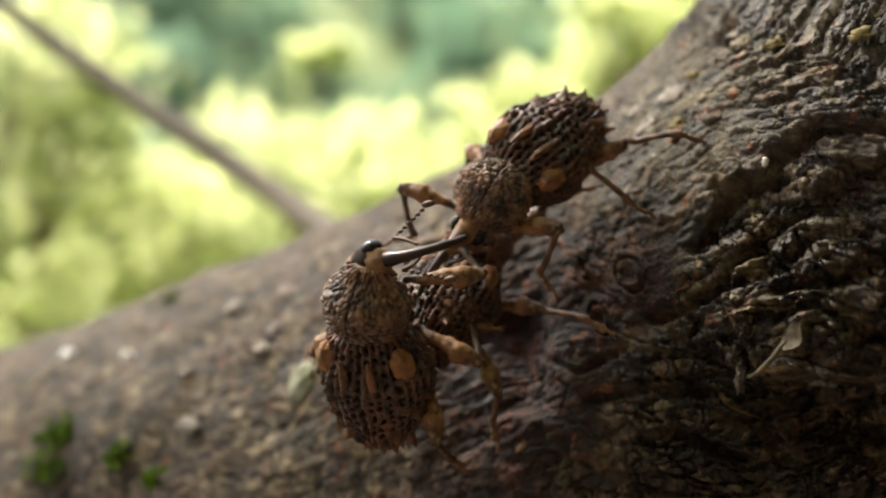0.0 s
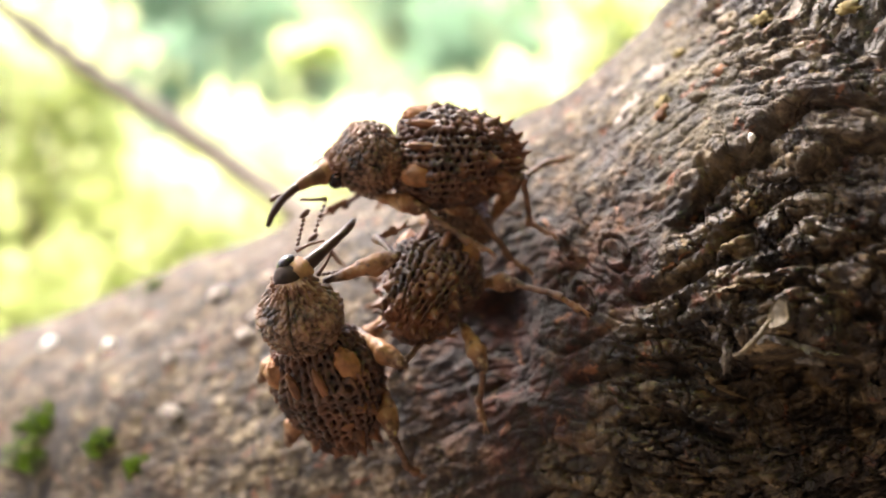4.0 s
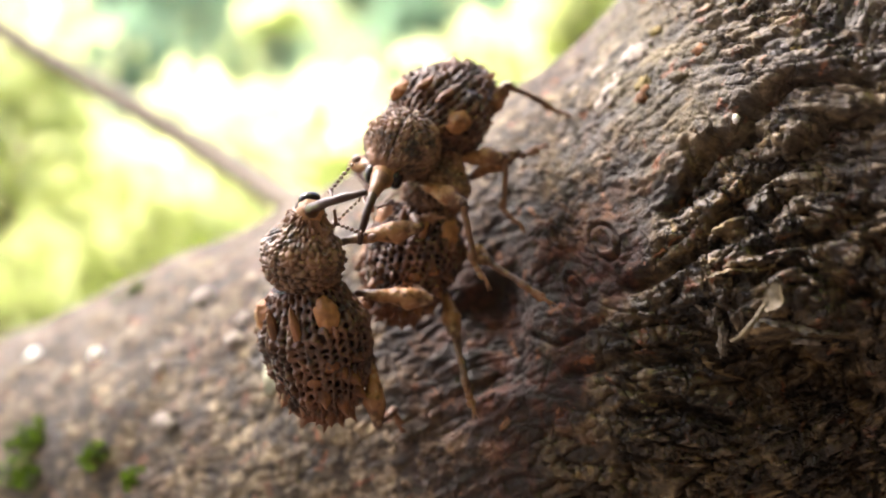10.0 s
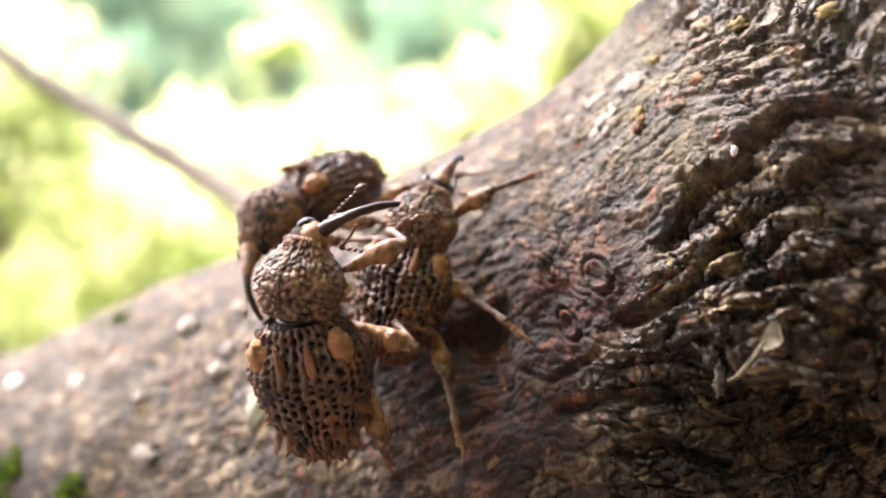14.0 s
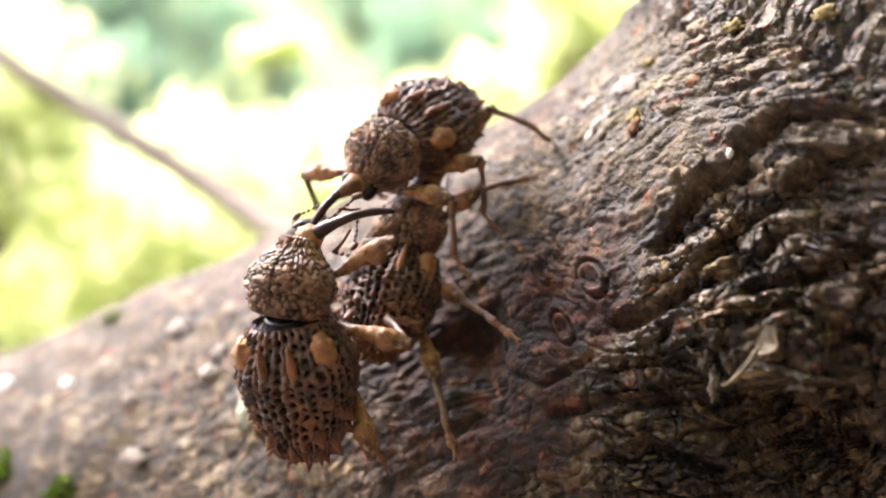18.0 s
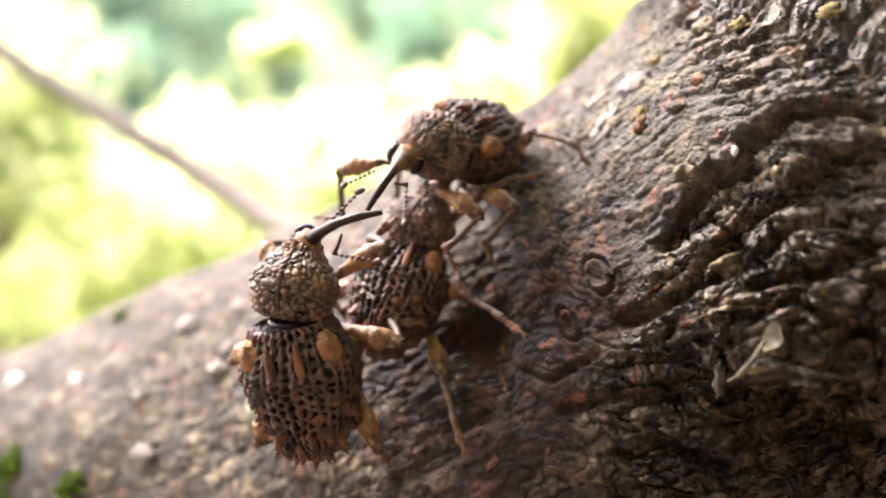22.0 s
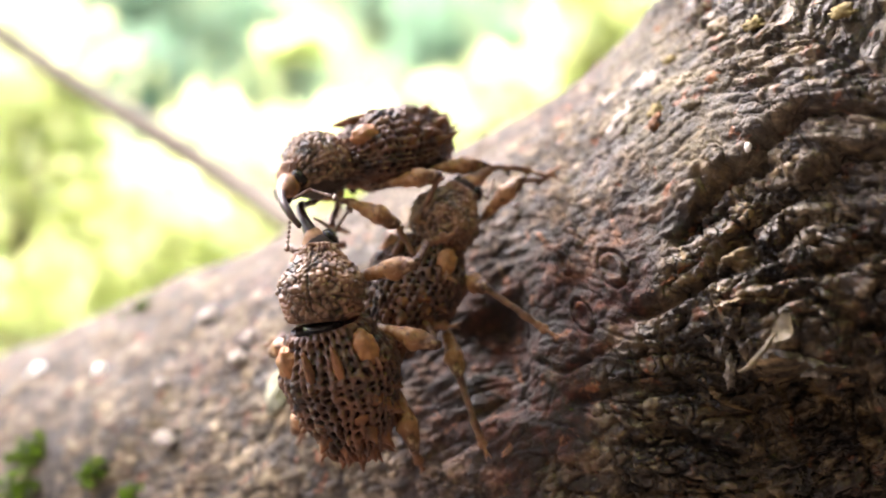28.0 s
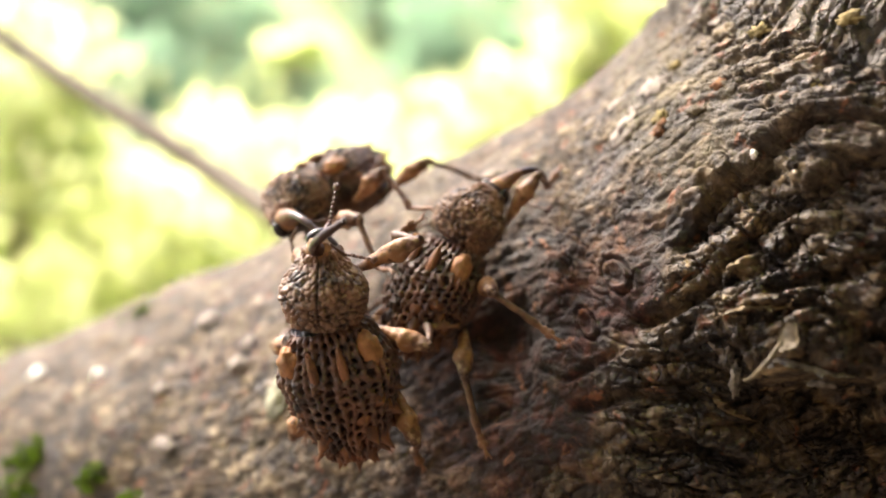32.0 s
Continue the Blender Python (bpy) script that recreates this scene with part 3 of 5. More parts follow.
def trunk_mesh():
    s = np.concatenate([np.linspace(0, 2.6, 40, endpoint=False), np.linspace(2.6, 4.2, 80, endpoint=False), np.linspace(4.2, 6.5, 200, endpoint=False),
                        np.linspace(6.5, 11.8, 640, endpoint=False), np.linspace(11.8, 12.5, 130, endpoint=False), np.linspace(12.5, 13.6, 60, endpoint=False), np.linspace(13.6, 16, 40)])
    deg = np.concatenate([np.linspace(-12, 100, 560, endpoint=False), np.linspace(100, 348, 110, endpoint=False)])
    c, r, n, b = trunk_frame(s)
    ca, sa = np.cos(np.radians(deg)), np.sin(np.radians(deg))
    d = ca[None, :, None] * n[:, None] + sa[None, :, None] * b[:, None]
    p = (c[:, None] + d * r[:, None, None]).reshape(-1, 3)
    ss, dd = np.repeat(s, len(deg)), np.tile(deg, len(s))
    dd = np.where(dd > 180, dd - 360, dd)
    h, tone, old = bark_height(ss, dd, p)
    # mask of the reddish bark and of the shade painted with it
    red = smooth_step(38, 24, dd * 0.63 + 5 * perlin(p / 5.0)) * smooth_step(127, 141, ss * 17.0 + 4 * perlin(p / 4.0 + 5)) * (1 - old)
    p = p + d.reshape(-1, 3) * h[:, None]
    faces = [tuple(q) for q in grid_faces(len(s), len(deg)).tolist()]
    faces.append(tuple(range(len(deg))))
    k = len(s) * len(deg)
    faces.append(tuple(range(k - 1, k - len(deg) - 1, -1)))
    me = mesh_of("trunk", p, faces, BARK)
    ps, pd = SHADE_CENTRE
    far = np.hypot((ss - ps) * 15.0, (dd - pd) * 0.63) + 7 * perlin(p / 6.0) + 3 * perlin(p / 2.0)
    grey = smooth_step(42, 48, dd + 8 * perlin(p / 3.0 + 80)) * smooth_step(9.45, 9.75, ss + 0.25 * perlin(p / 4.0 + 90)) * smooth_step(10.75, 10.25, ss) * (1 - old)
    for name, values in (("scale_tone", tone), ("old_bark", old), ("red_shaded_bark", red), ("grey_skin", grey)):
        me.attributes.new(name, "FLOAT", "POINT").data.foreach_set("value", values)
    me.attributes.new("low_bark_shade", "FLOAT", "POINT").data.foreach_set("value", smooth_step(23, 12, far))
    return me


tree = tagged(new("tree"), "leaning tree trunk with rough grey-brown furrowed bark", "tree")
tree.location = Vector(AXIS[0]) * K
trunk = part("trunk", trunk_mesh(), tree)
trunk.location = -Vector(AXIS[0]) * K


def tree_part(name, v, f, mat, label=""):
    ob = part(name, mesh_of(name, v, f, mat), tree, label)
    ob.location = -Vector(AXIS[0]) * K
    return ob


# thin dead twig growing out behind the limb, placed and thickened for the camera's view
tree_part("twig", *tube([(2, 100, -12), (-18.5, 168.8, -0.9), (-38.0, 217.5, 6.4), (-59.5, 248.0, 17.5), (-86.4, 272.0, 32.2), (-113.7, 292.1, 47.0), (-146.7, 314.5, 66.0), (-188.9, 340.0, 91.1), (-253.3, 408.0, 126.5)],
                        [2.6, 3.4, 3.6, 3.6, 3.8, 3.5, 3.8, 3.3, 2.2], 12, 8, 0.35), WASHED_TWIG, "thin bare brown twig")


def flake(s, deg, length, width, turn, lift, mat, name="bark_flake", curl=0.5, label="", seed=0):
    """A thin curled scale of bark, lifted at one edge."""
    p, d = trunk_point(s, deg, lift)
    c, r, n, b = trunk_frame(np.array([float(s)]))
    t = np.cross(d, np.array([0, 0, 1.0]))
    t /= np.linalg.norm(t)
    w = np.cross(d, t)
    e1 = math.cos(radians(turn)) * t + math.sin(radians(turn)) * w
    e2 = np.cross(d, e1)
    nu, nv = 11, 7
    u, v = np.meshgrid(np.linspace(-0.5, 0.5, nu), np.linspace(-0.5, 0.5, nv), indexing="ij")
    q = np.stack([u.ravel() * 3 + seed, v.ravel() * 3, 0 * u.ravel()], 1)
    edge = 1 + 0.5 * perlin(q + 11)
    x, y = u.ravel() * length * edge, v.ravel() * width * (1 - 0.45 * np.abs(u.ravel()) * 2) * (1 + 0.6 * perlin(q + 23))
    z = curl * (2 * u.ravel()) ** 2 * 0.5 + curl * (v.ravel() + 0.5) ** 2 * 1.3 + 0.35 * perlin(q * 1.5 + 5)
    top = p + x[:, None] * e1 + y[:, None] * e2 + z[:, None] * d
    low = top - d * 0.28
    g = grid_faces(nu, nv, False)
    faces = [tuple(f) for f in g] + [tuple(f[::-1] + nu * nv) for f in g]
    rim = [i * nv for i in range(nu)] + [(nu - 1) * nv + j for j in range(1, nv)] + [i * nv + nv - 1 for i in range(nu - 2, -1, -1)] + [j for j in range(nv - 2, 0, -1)]
    m = nu * nv
    faces += [(rim[i], rim[i - 1], rim[i - 1] + m, rim[i] + m) for i in range(len(rim))]
    return tree_part(name, np.vstack([top, low]), faces, mat, label)


def lip(poly, hang, length, lift, mat, label, seed):
    """A ragged edge of a lifted bark plate along a line on the bark, that hangs over by hang (along, degrees) for each millimetre."""
    n, m = 60, 6
    line = spline([(a, b, 0) for a, b in poly], np.linspace(0, len(poly) - 1, n))[:, :2]
    u = np.linspace(0, 1, n)
    wave = np.stack([u * 9 + seed, 0 * u, 0 * u], 1)
    reach = length * (0.75 + 1.1 * perlin(wave) + 0.9 * perlin(wave * 3.3)) * np.sin(np.pi * np.clip(u * 1.04, 0.02, 0.98)) ** 0.5
    q = np.stack([line + np.asarray(hang) * (reach * k / (m - 1))[:, None] for k in range(m)], 1).reshape(-1, 2)
    c, r, d1, d2 = trunk_frame(q[:, 0])
    a = np.radians(q[:, 1])[:, None]
    d = np.cos(a) * d1 + np.sin(a) * d2
    root = np.repeat(line, m, 0)
    rc, rr, r1, r2 = trunk_frame(root[:, 0])
    ra = np.radians(root[:, 1])[:, None]
    h = bark_height(root[:, 0], root[:, 1], rc + (np.cos(ra) * r1 + np.sin(ra) * r2) * rr[:, None])[0].reshape(n, m)[:, 0]
    h = np.convolve(np.pad(h, 4, "edge"), np.ones(9) / 9, "valid")
    k = np.tile(np.linspace(0, 1, m), n)
    top = c + d * (r + np.repeat(h, m) - 0.15 + lift * np.sqrt(k) + 0.22 * perlin(np.stack([q[:, 0] * 40, q[:, 1] * 1.6, 0 * k + seed], 1)))[:, None]
    low = top - d * (0.45 - 0.28 * k)[:, None]
    g = grid_faces(n, m, False)
    faces = [tuple(f) for f in g] + [tuple(f[::-1] + n * m) for f in g]
    rim = [i * m for i in range(n)] + [(n - 1) * m + j for j in range(1, m)] + [i * m + m - 1 for i in range(n - 2, -1, -1)] + [j for j in range(m - 2, 0, -1)]
    faces += [(rim[i], rim[i - 1], rim[i - 1] + n * m, rim[i] + n * m) for i in range(len(rim))]
    return tree_part("bark_lip", np.vstack([top, low]), faces, mat, label)


def lump(name, s, deg, size, mat, label, rough=0.35, sink=0.3, seed=0.0):
    """A low lump that lies on the bark."""
    p, d = trunk_point(s, deg, -sink)
    v, f = blob((0, 0, 0), (1, 1, 1), 14, 18, rough, seed)
    t = np.cross(d, (0.0, 0.0, 1.0))
    t /= np.linalg.norm(t)
    w = np.cross(d, t)
    v = p + v[:, :1] * t * size[0] + v[:, 1:2] * w * size[1] + v[:, 2:] * d * size[2]
    return tree_part(name, v, f, mat, label)


def moss(s, deg, spread, count, seed, mat=None):
    """A cushion of short mossy shoots."""
    rnd = np.random.RandomState(seed)
    verts, faces = [], []
    for _ in range(count):
        q = rnd.normal(size=2) * spread * 0.5
        p, d = trunk_point(s + q[0] / 14.0, deg + q[1] / 0.63, -0.3)
        lean = d + rnd.normal(size=3) * 0.45
        lean /= np.linalg.norm(lean)
        side = np.cross(lean, rnd.normal(size=3))
        side /= np.linalg.norm(side)
        h, w = rnd.uniform(0.4, 0.9), rnd.uniform(0.12, 0.24)
        k = len(verts)
        verts += [p - side * w, p + side * w, p + lean * h * 0.6 + side * w * 1.3, p + lean * h, p + lean * h * 0.6 - side * w * 1.3]
        faces.append((k, k + 1, k + 2, k + 3, k + 4))
    ob = new("moss", mesh_of("moss", np.array(verts), faces, mat or MOSS, False))
    return tagged(ob, "cushion of bright green moss growing on the bark", "moss", kind="stuff")


lump("resin_drop", 10.201, 46.9, (0.17, 0.26, 0.22), RESIN, "small white glossy drop of dried resin", 0.9, -0.3)
lump("lichen", 7.245, 40.6, (1.2, 1.6, 0.6), LICHEN, "pale green-grey lichen patch", 1.1, 0.45, 3.0)
lump("lichen", 5.679, 65.1, (1.2, 0.9, 0.4), RESIN, "white lichen patch", 1.1, 0.3, 5.0)
lump("lichen", 6.141, 57, (0.8, 0.6, 0.4), RESIN, "white lichen patch", 1.1, 0.3, 7.0)
lump("rusty_scale", 10.435, 57.9, (0.55, 0.40, 0.25), ORANGE, "rusty orange scale of bark", 1.2, 0.1, 9.0)
lump("rusty_scale", 9.814, 56.6, (0.35, 0.65, 0.25), ORANGE, "rusty orange scale of bark", 1.2, 0.1, 12.0)
lump("rusty_scale", 10.063, 55.7, (0.7, 0.35, 0.35), PALE, "pale scale of bark", 1.2, 0.1, 15.0)
for k, (s, deg, w, h) in enumerate(((9.907, 64.5, 1.3, 0.8), (9.631, 61.1, 1.1, 1.3), (9.643, 65.9, 0.9, 0.7), (9.616, 55.7, 0.35, 0.3), (10.051, 59.5, 0.35, 0.5), (9.394, 66.2, 0.6, 0.4),
                                  (6.747, 59.3, 1.3, 0.8), (7.044, 50.9, 0.9, 0.7), (6.591, 49, 0.8, 0.6), (6.687, 40.1, 1.0, 0.6), (7.008, 48, 0.8, 0.6))):
    lump("lichen", s, deg, (w, h, 0.3), GREY, "pale grey crust of lichen", 1.4, 0.42, 20.0 + k)
for s, deg, spread, count, seed in ((5.877, 46.5, 1.4, 90, 1), (5.862, 41.5, 1.4, 90, 2), (6.321, 39.3, 1.0, 60, 3), (6.528, 33.9, 0.7, 40, 4), (6.117, 72.2, 0.9, 40, 5)):
    moss(s, deg, spread, count, seed)
for k, (s, deg, w, h) in enumerate(((10.26, 66, 0.7, 0.4), (9.84, 58.5, 0.6, 0.8), (10.9, 59.5, 0.9, 0.5), (11.04, 50, 0.8, 0.6), (10.78, 49.5, 0.7, 0.4))):
    lump("lichen", s, deg, (w * 0.75, h * 0.75, 0.22), YELLOW, "mustard-yellow crust of lichen", 1.5, 0.25, 60.0 + k)
flake(9.748, 30.5, 1.5, 1.2, 80, 0.0, PALE, curl=0.3, label="pale curled flake of peeling bark", seed=2)
splinter = [trunk_point(s, deg, lift)[0] for s, deg, lift in ((9.517, 28.7, 0.1), (9.571, 28.6, 0.6), (9.646, 29.2, 0.8), (9.715, 30.2, 0.3))]
tree_part("splinter", *tube(splinter, [0.07, 0.13, 0.15, 0.10], 8, 6, 0.1), PALE, "short curved pale splinter of bark")
lip([(9.60, 29.6), (9.66, 29.6), (9.70, 29.0), (9.74, 28.0), (9.78, 27.0), (9.83, 25.8)], (0.0, -1.5), 0.9, 0.5, CRUST, "pale frayed lip of a lifted bark plate", 1.0)
lip([(9.44, 33.6), (9.44, 32.0), (9.40, 29.5), (9.37, 27.8)], (0.055, 0.2), 0.75, 0.5, CRUST, "pale frayed edge of a bark plate", 4.0)
lip([(9.54, 35.0), (9.68, 34.5), (9.77, 33.6), (9.87, 33.0)], (0.0, -1.5), 0.45, 0.4, BARK_EDGE, "thin dark edge of a bark plate", 8.0)
lip([(9.24, 38.6), (9.35, 39.0), (9.46, 39.5), (9.60, 40.2), (9.70, 40.5)], (0.0, -1.5), 0.30, 0.12, RUSTY, "rusty inner bark along a crack", 11.0)
lip([(9.32, 30.0), (9.30, 28.6), (9.33, 27.0), (9.38, 25.6)], (0.055, -0.2), 0.9, 0.4, BARK_EDGE, "ochre-brown edge of a bark plate", 15.0)
for k, (s, deg, w, h) in enumerate(((9.472, 32, 0.28, 0.7), (9.451, 29.7, 0.25, 0.8), (9.718, 26.4, 0.6, 0.2), (9.067, 34.9, 0.8, 0.25))):
    lump("pale_crust", s, deg, (w, h, 0.3), CRUST, "pale frayed edge of a bark plate", 1.6, 2.0, 40.0 + k)


# ---- beetles: broad warty weevils ----
def case_profile(s):
    """Half width and height of the wing cases at s, 0 at the waist to 1 at the tip: narrow shoulders, broad middle, pointed end."""
    end = np.sqrt(np.clip(1 - np.clip((s - 0.16) / 0.845, 0, 1) ** 1.5, 0.0008, 1))
    wide = 3.75 * (0.68 + 0.32 * smooth_step(0, 0.36, s)) * end
    high = 3.15 * (0.58 + 0.42 * smooth_step(0, 0.34, s)) * np.sqrt(np.clip(1 - np.clip((s - 0.48) / 0.53, 0, 1) ** 2.6, 0.0008, 1))
    return wide, high


def elytra_mesh():
    rows, cols = 240, 300
    s = np.linspace(0, 1, rows)
    a = np.linspace(0, 2 * np.pi, cols, endpoint=False)
    S, A = np.meshgrid(s, a, indexing="ij")
    S, A = S.ravel(), A.ravel()
    wide, high = case_profile(S)
    low = 2.2 * (0.7 + 0.3 * smooth_step(0, 0.3, S)) * np.sqrt(np.clip(1 - np.clip((S - 0.4) / 0.61, 0, 1) ** 2.0, 0.0008, 1))
    shut = np.where(S < 0.03, 0.85 + 5 * S, 1.0)
    ca, sa = np.cos(A), np.sin(A)
    sq = (np.abs(ca) ** 2.3 + np.abs(sa) ** 2.3) ** (-1 / 2.3)
    y, z = wide * shut * ca * sq, np.where(sa > 0, high, low) * shut * sa * sq
    p = np.stack([-8.6 * S - 0.25 * np.clip(sa, 0, 1) * S, y, z], 1)
    d = np.stack([-0.5 * smooth_step(0.6, 1, S), y / 3.35 ** 2, z / 2.6 ** 2], 1)
    d /= np.linalg.norm(d, axis=1)[:, None]
    # ten rows of round punctures on each case, between ribs beaded with warts
    back = smooth_step(-0.75, -0.4, sa)
    lane = A / np.pi * 18.0 + (0.55 * perlin(p * 0.7 + 60) + 0.30 * perlin(p * 1.9 + 8)) * smooth_step(0, 0.2, S) + 0.5
    row = np.floor(lane)
    off = (lane - row - 0.5) * 0.52
    step = S * 8.9 / 0.58 + 0.5 * (row % 2) + 0.8 * perlin(p * 0.8) + 0.3 * perlin(p * 2.3)
    along_off = (step - np.round(step)) * 0.58
    own = np.modf(np.abs(np.sin(row * 12.9 + np.round(step) * 78.2)) * 43758.5)[0]
    r = np.hypot(off + 0.07 * (own - 0.5), along_off + 0.10 * (np.modf(own * 7)[0] - 0.5))
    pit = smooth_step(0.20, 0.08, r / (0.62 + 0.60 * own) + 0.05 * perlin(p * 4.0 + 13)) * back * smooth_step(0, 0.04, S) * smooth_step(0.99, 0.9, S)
    h = -0.36 * pit
    rib = 0.5 - 0.5 * np.cos(2 * np.pi * (lane - row))                                  # low at the edge of a row, where the rib is
    beads = np.clip(0.25 + 1.5 * perlin(np.stack([S * 14, np.round(lane) * 3.7, 0 * S], 1)), 0, 1)
    h += back * smooth_step(1, 0.9, S) * (1 - rib) * (0.08 + 0.26 * beads * (0.5 + 0.8 * S))
    h -= 0.16 * np.exp(-((A - np.pi / 2) / 0.020) ** 2) * back                          # the seam between the wing cases
    h += (0.26 + 0.26 * smooth_step(0.6, 0.9, S)) * perlin(p * 1.6) + 0.14 * perlin(p * 4.2)
    h *= smooth_step(1.0, 0.975, S)
    p = p + d * h[:, None]
    faces = [tuple(q) for q in grid_faces(rows, cols).tolist()]
    faces.append(tuple(range(cols)))
    faces.append(tuple(range(rows * cols - 1, rows * cols - cols - 1, -1)))
    me = mesh_of("elytra", p, faces, ELYTRA)
    # punctures coloured dark, the shade inside them included
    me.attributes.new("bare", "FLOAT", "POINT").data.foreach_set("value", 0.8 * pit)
    me.attributes.new("tip", "FLOAT", "POINT").data.foreach_set("value", np.clip(back * (1 - rib) * (beads - 0.15) * 1.3, 0, 1) * (1 - pit))
    return me


def thorax_mesh():
    rows, cols = 200, 290
    s = np.linspace(0, 1, rows)
    a = np.linspace(0, 2 * np.pi, cols, endpoint=False)
    S, A = np.meshgrid(s, a, indexing="ij")
    S, A = S.ravel(), A.ravel()
    r = 0.78 + 0.22 * np.sin(np.pi * np.clip(S / 0.86, 0, 1)) - 0.40 * smooth_step(0.45, 1.0, S) - 0.04 * smooth_step(0.1, 0, S)
    r = np.where(S > 0.985, r * 0.8, r)
    ca, sa = np.cos(A), np.sin(A)
    y, z = 2.40 * r * ca, np.where(sa > 0, 2.35, 2.0) * r * sa + 0.22 * np.sin(np.pi * S)
    p = np.stack([4.8 * S, y * 0.94, z * 0.97], 1)
    d = np.stack([0 * S, ca, sa], 1)
    # coarse shining granules that touch one another, in wavering rows
    rnd = np.random.RandomState(3)
    n = 270
    gs, ga = rnd.uniform(0.04, 0.97, n), rnd.uniform(-0.45, np.pi + 0.45, n)
    gx, gy, size = gs * 4.8, ga * 2.35, rnd.uniform(0.17, 0.33, n)
    for _ in range(12):                                                           # spread them evenly
        dx, dy = gx[:, None] - gx, gy[:, None] - gy
        dist = np.hypot(dx, dy) + 1e-6
        push = np.clip(0.52 - dist, 0, None) / dist * 0.25
        np.fill_diagonal(push, 0)
        gx, gy = np.clip(gx + (push * dx).sum(1), 0.15, 4.65), gy + (push * dy).sum(1)
    angle = np.where(A > 1.5 * np.pi, A - 2 * np.pi, A)
    qx = p[:, 0] + 0.26 * perlin(p * 1.5) + 0.12 * perlin(p * 3.3)
    qy = angle * 2.35 + 0.26 * perlin(p * 1.5 + 17) + 0.12 * perlin(p * 3.3 + 29)
    h = np.zeros(len(p))
    for k in range(n):
        m = (np.abs(qx - gx[k]) < 0.7) & (np.abs(qy - gy[k]) < 0.7)
        dd = ((qx[m] - gx[k]) ** 2 + (qy[m] - gy[k]) ** 2) / size[k] ** 2
        h[m] = np.maximum(h[m], (0.34 + 0.7 * (size[k] - 0.20)) * np.exp(-dd ** 1.5 * 0.9))
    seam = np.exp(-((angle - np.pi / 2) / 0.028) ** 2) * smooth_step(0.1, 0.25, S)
    # shade between granules and along the midline put into the colour
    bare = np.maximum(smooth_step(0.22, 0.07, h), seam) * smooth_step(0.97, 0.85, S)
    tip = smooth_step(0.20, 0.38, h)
    h -= 0.16 * seam
    h += 0.12 * perlin(p * 2.6) + 0.07 * perlin(p * 6)
    h *= smooth_step(0, 0.05, S) * smooth_step(1, 0.95, S)
    p = p + d * h[:, None]
    faces = [tuple(q) for q in grid_faces(rows, cols).tolist()]
    faces.append(tuple(range(cols)))
    faces.append(tuple(range(rows * cols - 1, rows * cols - cols - 1, -1)))
    me = mesh_of("thorax", p, faces, THORAX)
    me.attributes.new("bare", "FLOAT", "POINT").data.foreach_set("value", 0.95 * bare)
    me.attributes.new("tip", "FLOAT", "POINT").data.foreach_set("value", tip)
    return me


def cone(base, way, length, width):
    """A blunt warty spine that rises from base."""
    base, way = np.asarray(base, float), np.asarray(way, float) / np.linalg.norm(way)
    t = np.linspace(-0.35, 1, 5)
    pts = base + way * (length * t)[:, None]
    return tube(pts, [width * 1.25, width, width * 0.62, width * 0.30, width * 0.05], 9, 3, 0.12 * width)


BODY_MESH = elytra_mesh()
THORAX_MESH = thorax_mesh()
WAIST_MESH = mesh_of("waist", *blob((0.0, 0, -0.15), (0.5, 1.45, 1.3), 16, 24, 0.1), BLACK)
HEAD_MESH = mesh_of("head", *joined([blob((-0.1, 0, 0), (1.05, 1.0, 0.98), 18, 22, 0.12)]), BELLY)
CREST_MESH = mesh_of("crest", *joined([blob((0.48, 0, 0.26), (0.98, 0.78, 0.80), 22, 24, 0.25)]), FACE)
EYE_MESH = mesh_of("eye", *blob((0, 0, 0), (0.64, 0.44, 0.68), 18, 22), BLACK)
SNOUT = [(0.5, 0, 0.15), (1.4, 0, 0.52), (2.6, 0, 0.76), (3.8, 0, 0.62), (4.8, 0, 0.08), (5.6, 0, -0.75)]
SNOUT_MESH = mesh_of("rostrum", *tube(SNOUT, [0.55, 0.42, 0.31, 0.26, 0.24, 0.16], 14, 8, 0.05), plain_material("rostrum_cuticle", (0.030, 0.0135, 0.009), 0.34, 700, 0.7))
SNOUT_BASE_MESH = mesh_of("rostrum_base", *tube([(0.5, 0, 0.22), (1.1, 0, 0.44), (1.8, 0, 0.63), (2.5, 0, 0.74), (3.1, 0, 0.74)], [0.80, 0.64, 0.48, 0.38, 0.20], 14, 6, 0.06), plain_material("rostrum_scales", (0.155, 0.076, 0.038), 0.5, 900, 0.5))


def antenna_mesh(side):
    """Elbowed antenna: scape, beaded funicle, oval club."""
    y = side
    a = np.array([3.0, 0.36 * y, 0.0])
    elbow = np.array([1.5, 0.95 * y, -0.75])
    tip = np.array([3.5, 2.1 * y, -1.5])
    pieces = [tube([a, (a + elbow) / 2 + (0, 0.1 * y, 0), elbow], [0.09, 0.10, 0.15], 8, 5)]
    for k in range(7):
        c = elbow + (tip - elbow) * (k + 0.5) / 7
        pieces.append(blob(c, (0.16, 0.12, 0.12), 8, 8))
    pieces.append(blob(tip + (tip - elbow) * 0.13, (0.42, 0.20, 0.20), 10, 10))
    return mesh_of("antenna", *joined(pieces), plain_material("antenna_cuticle", (0.10, 0.05, 0.03), 0.4))


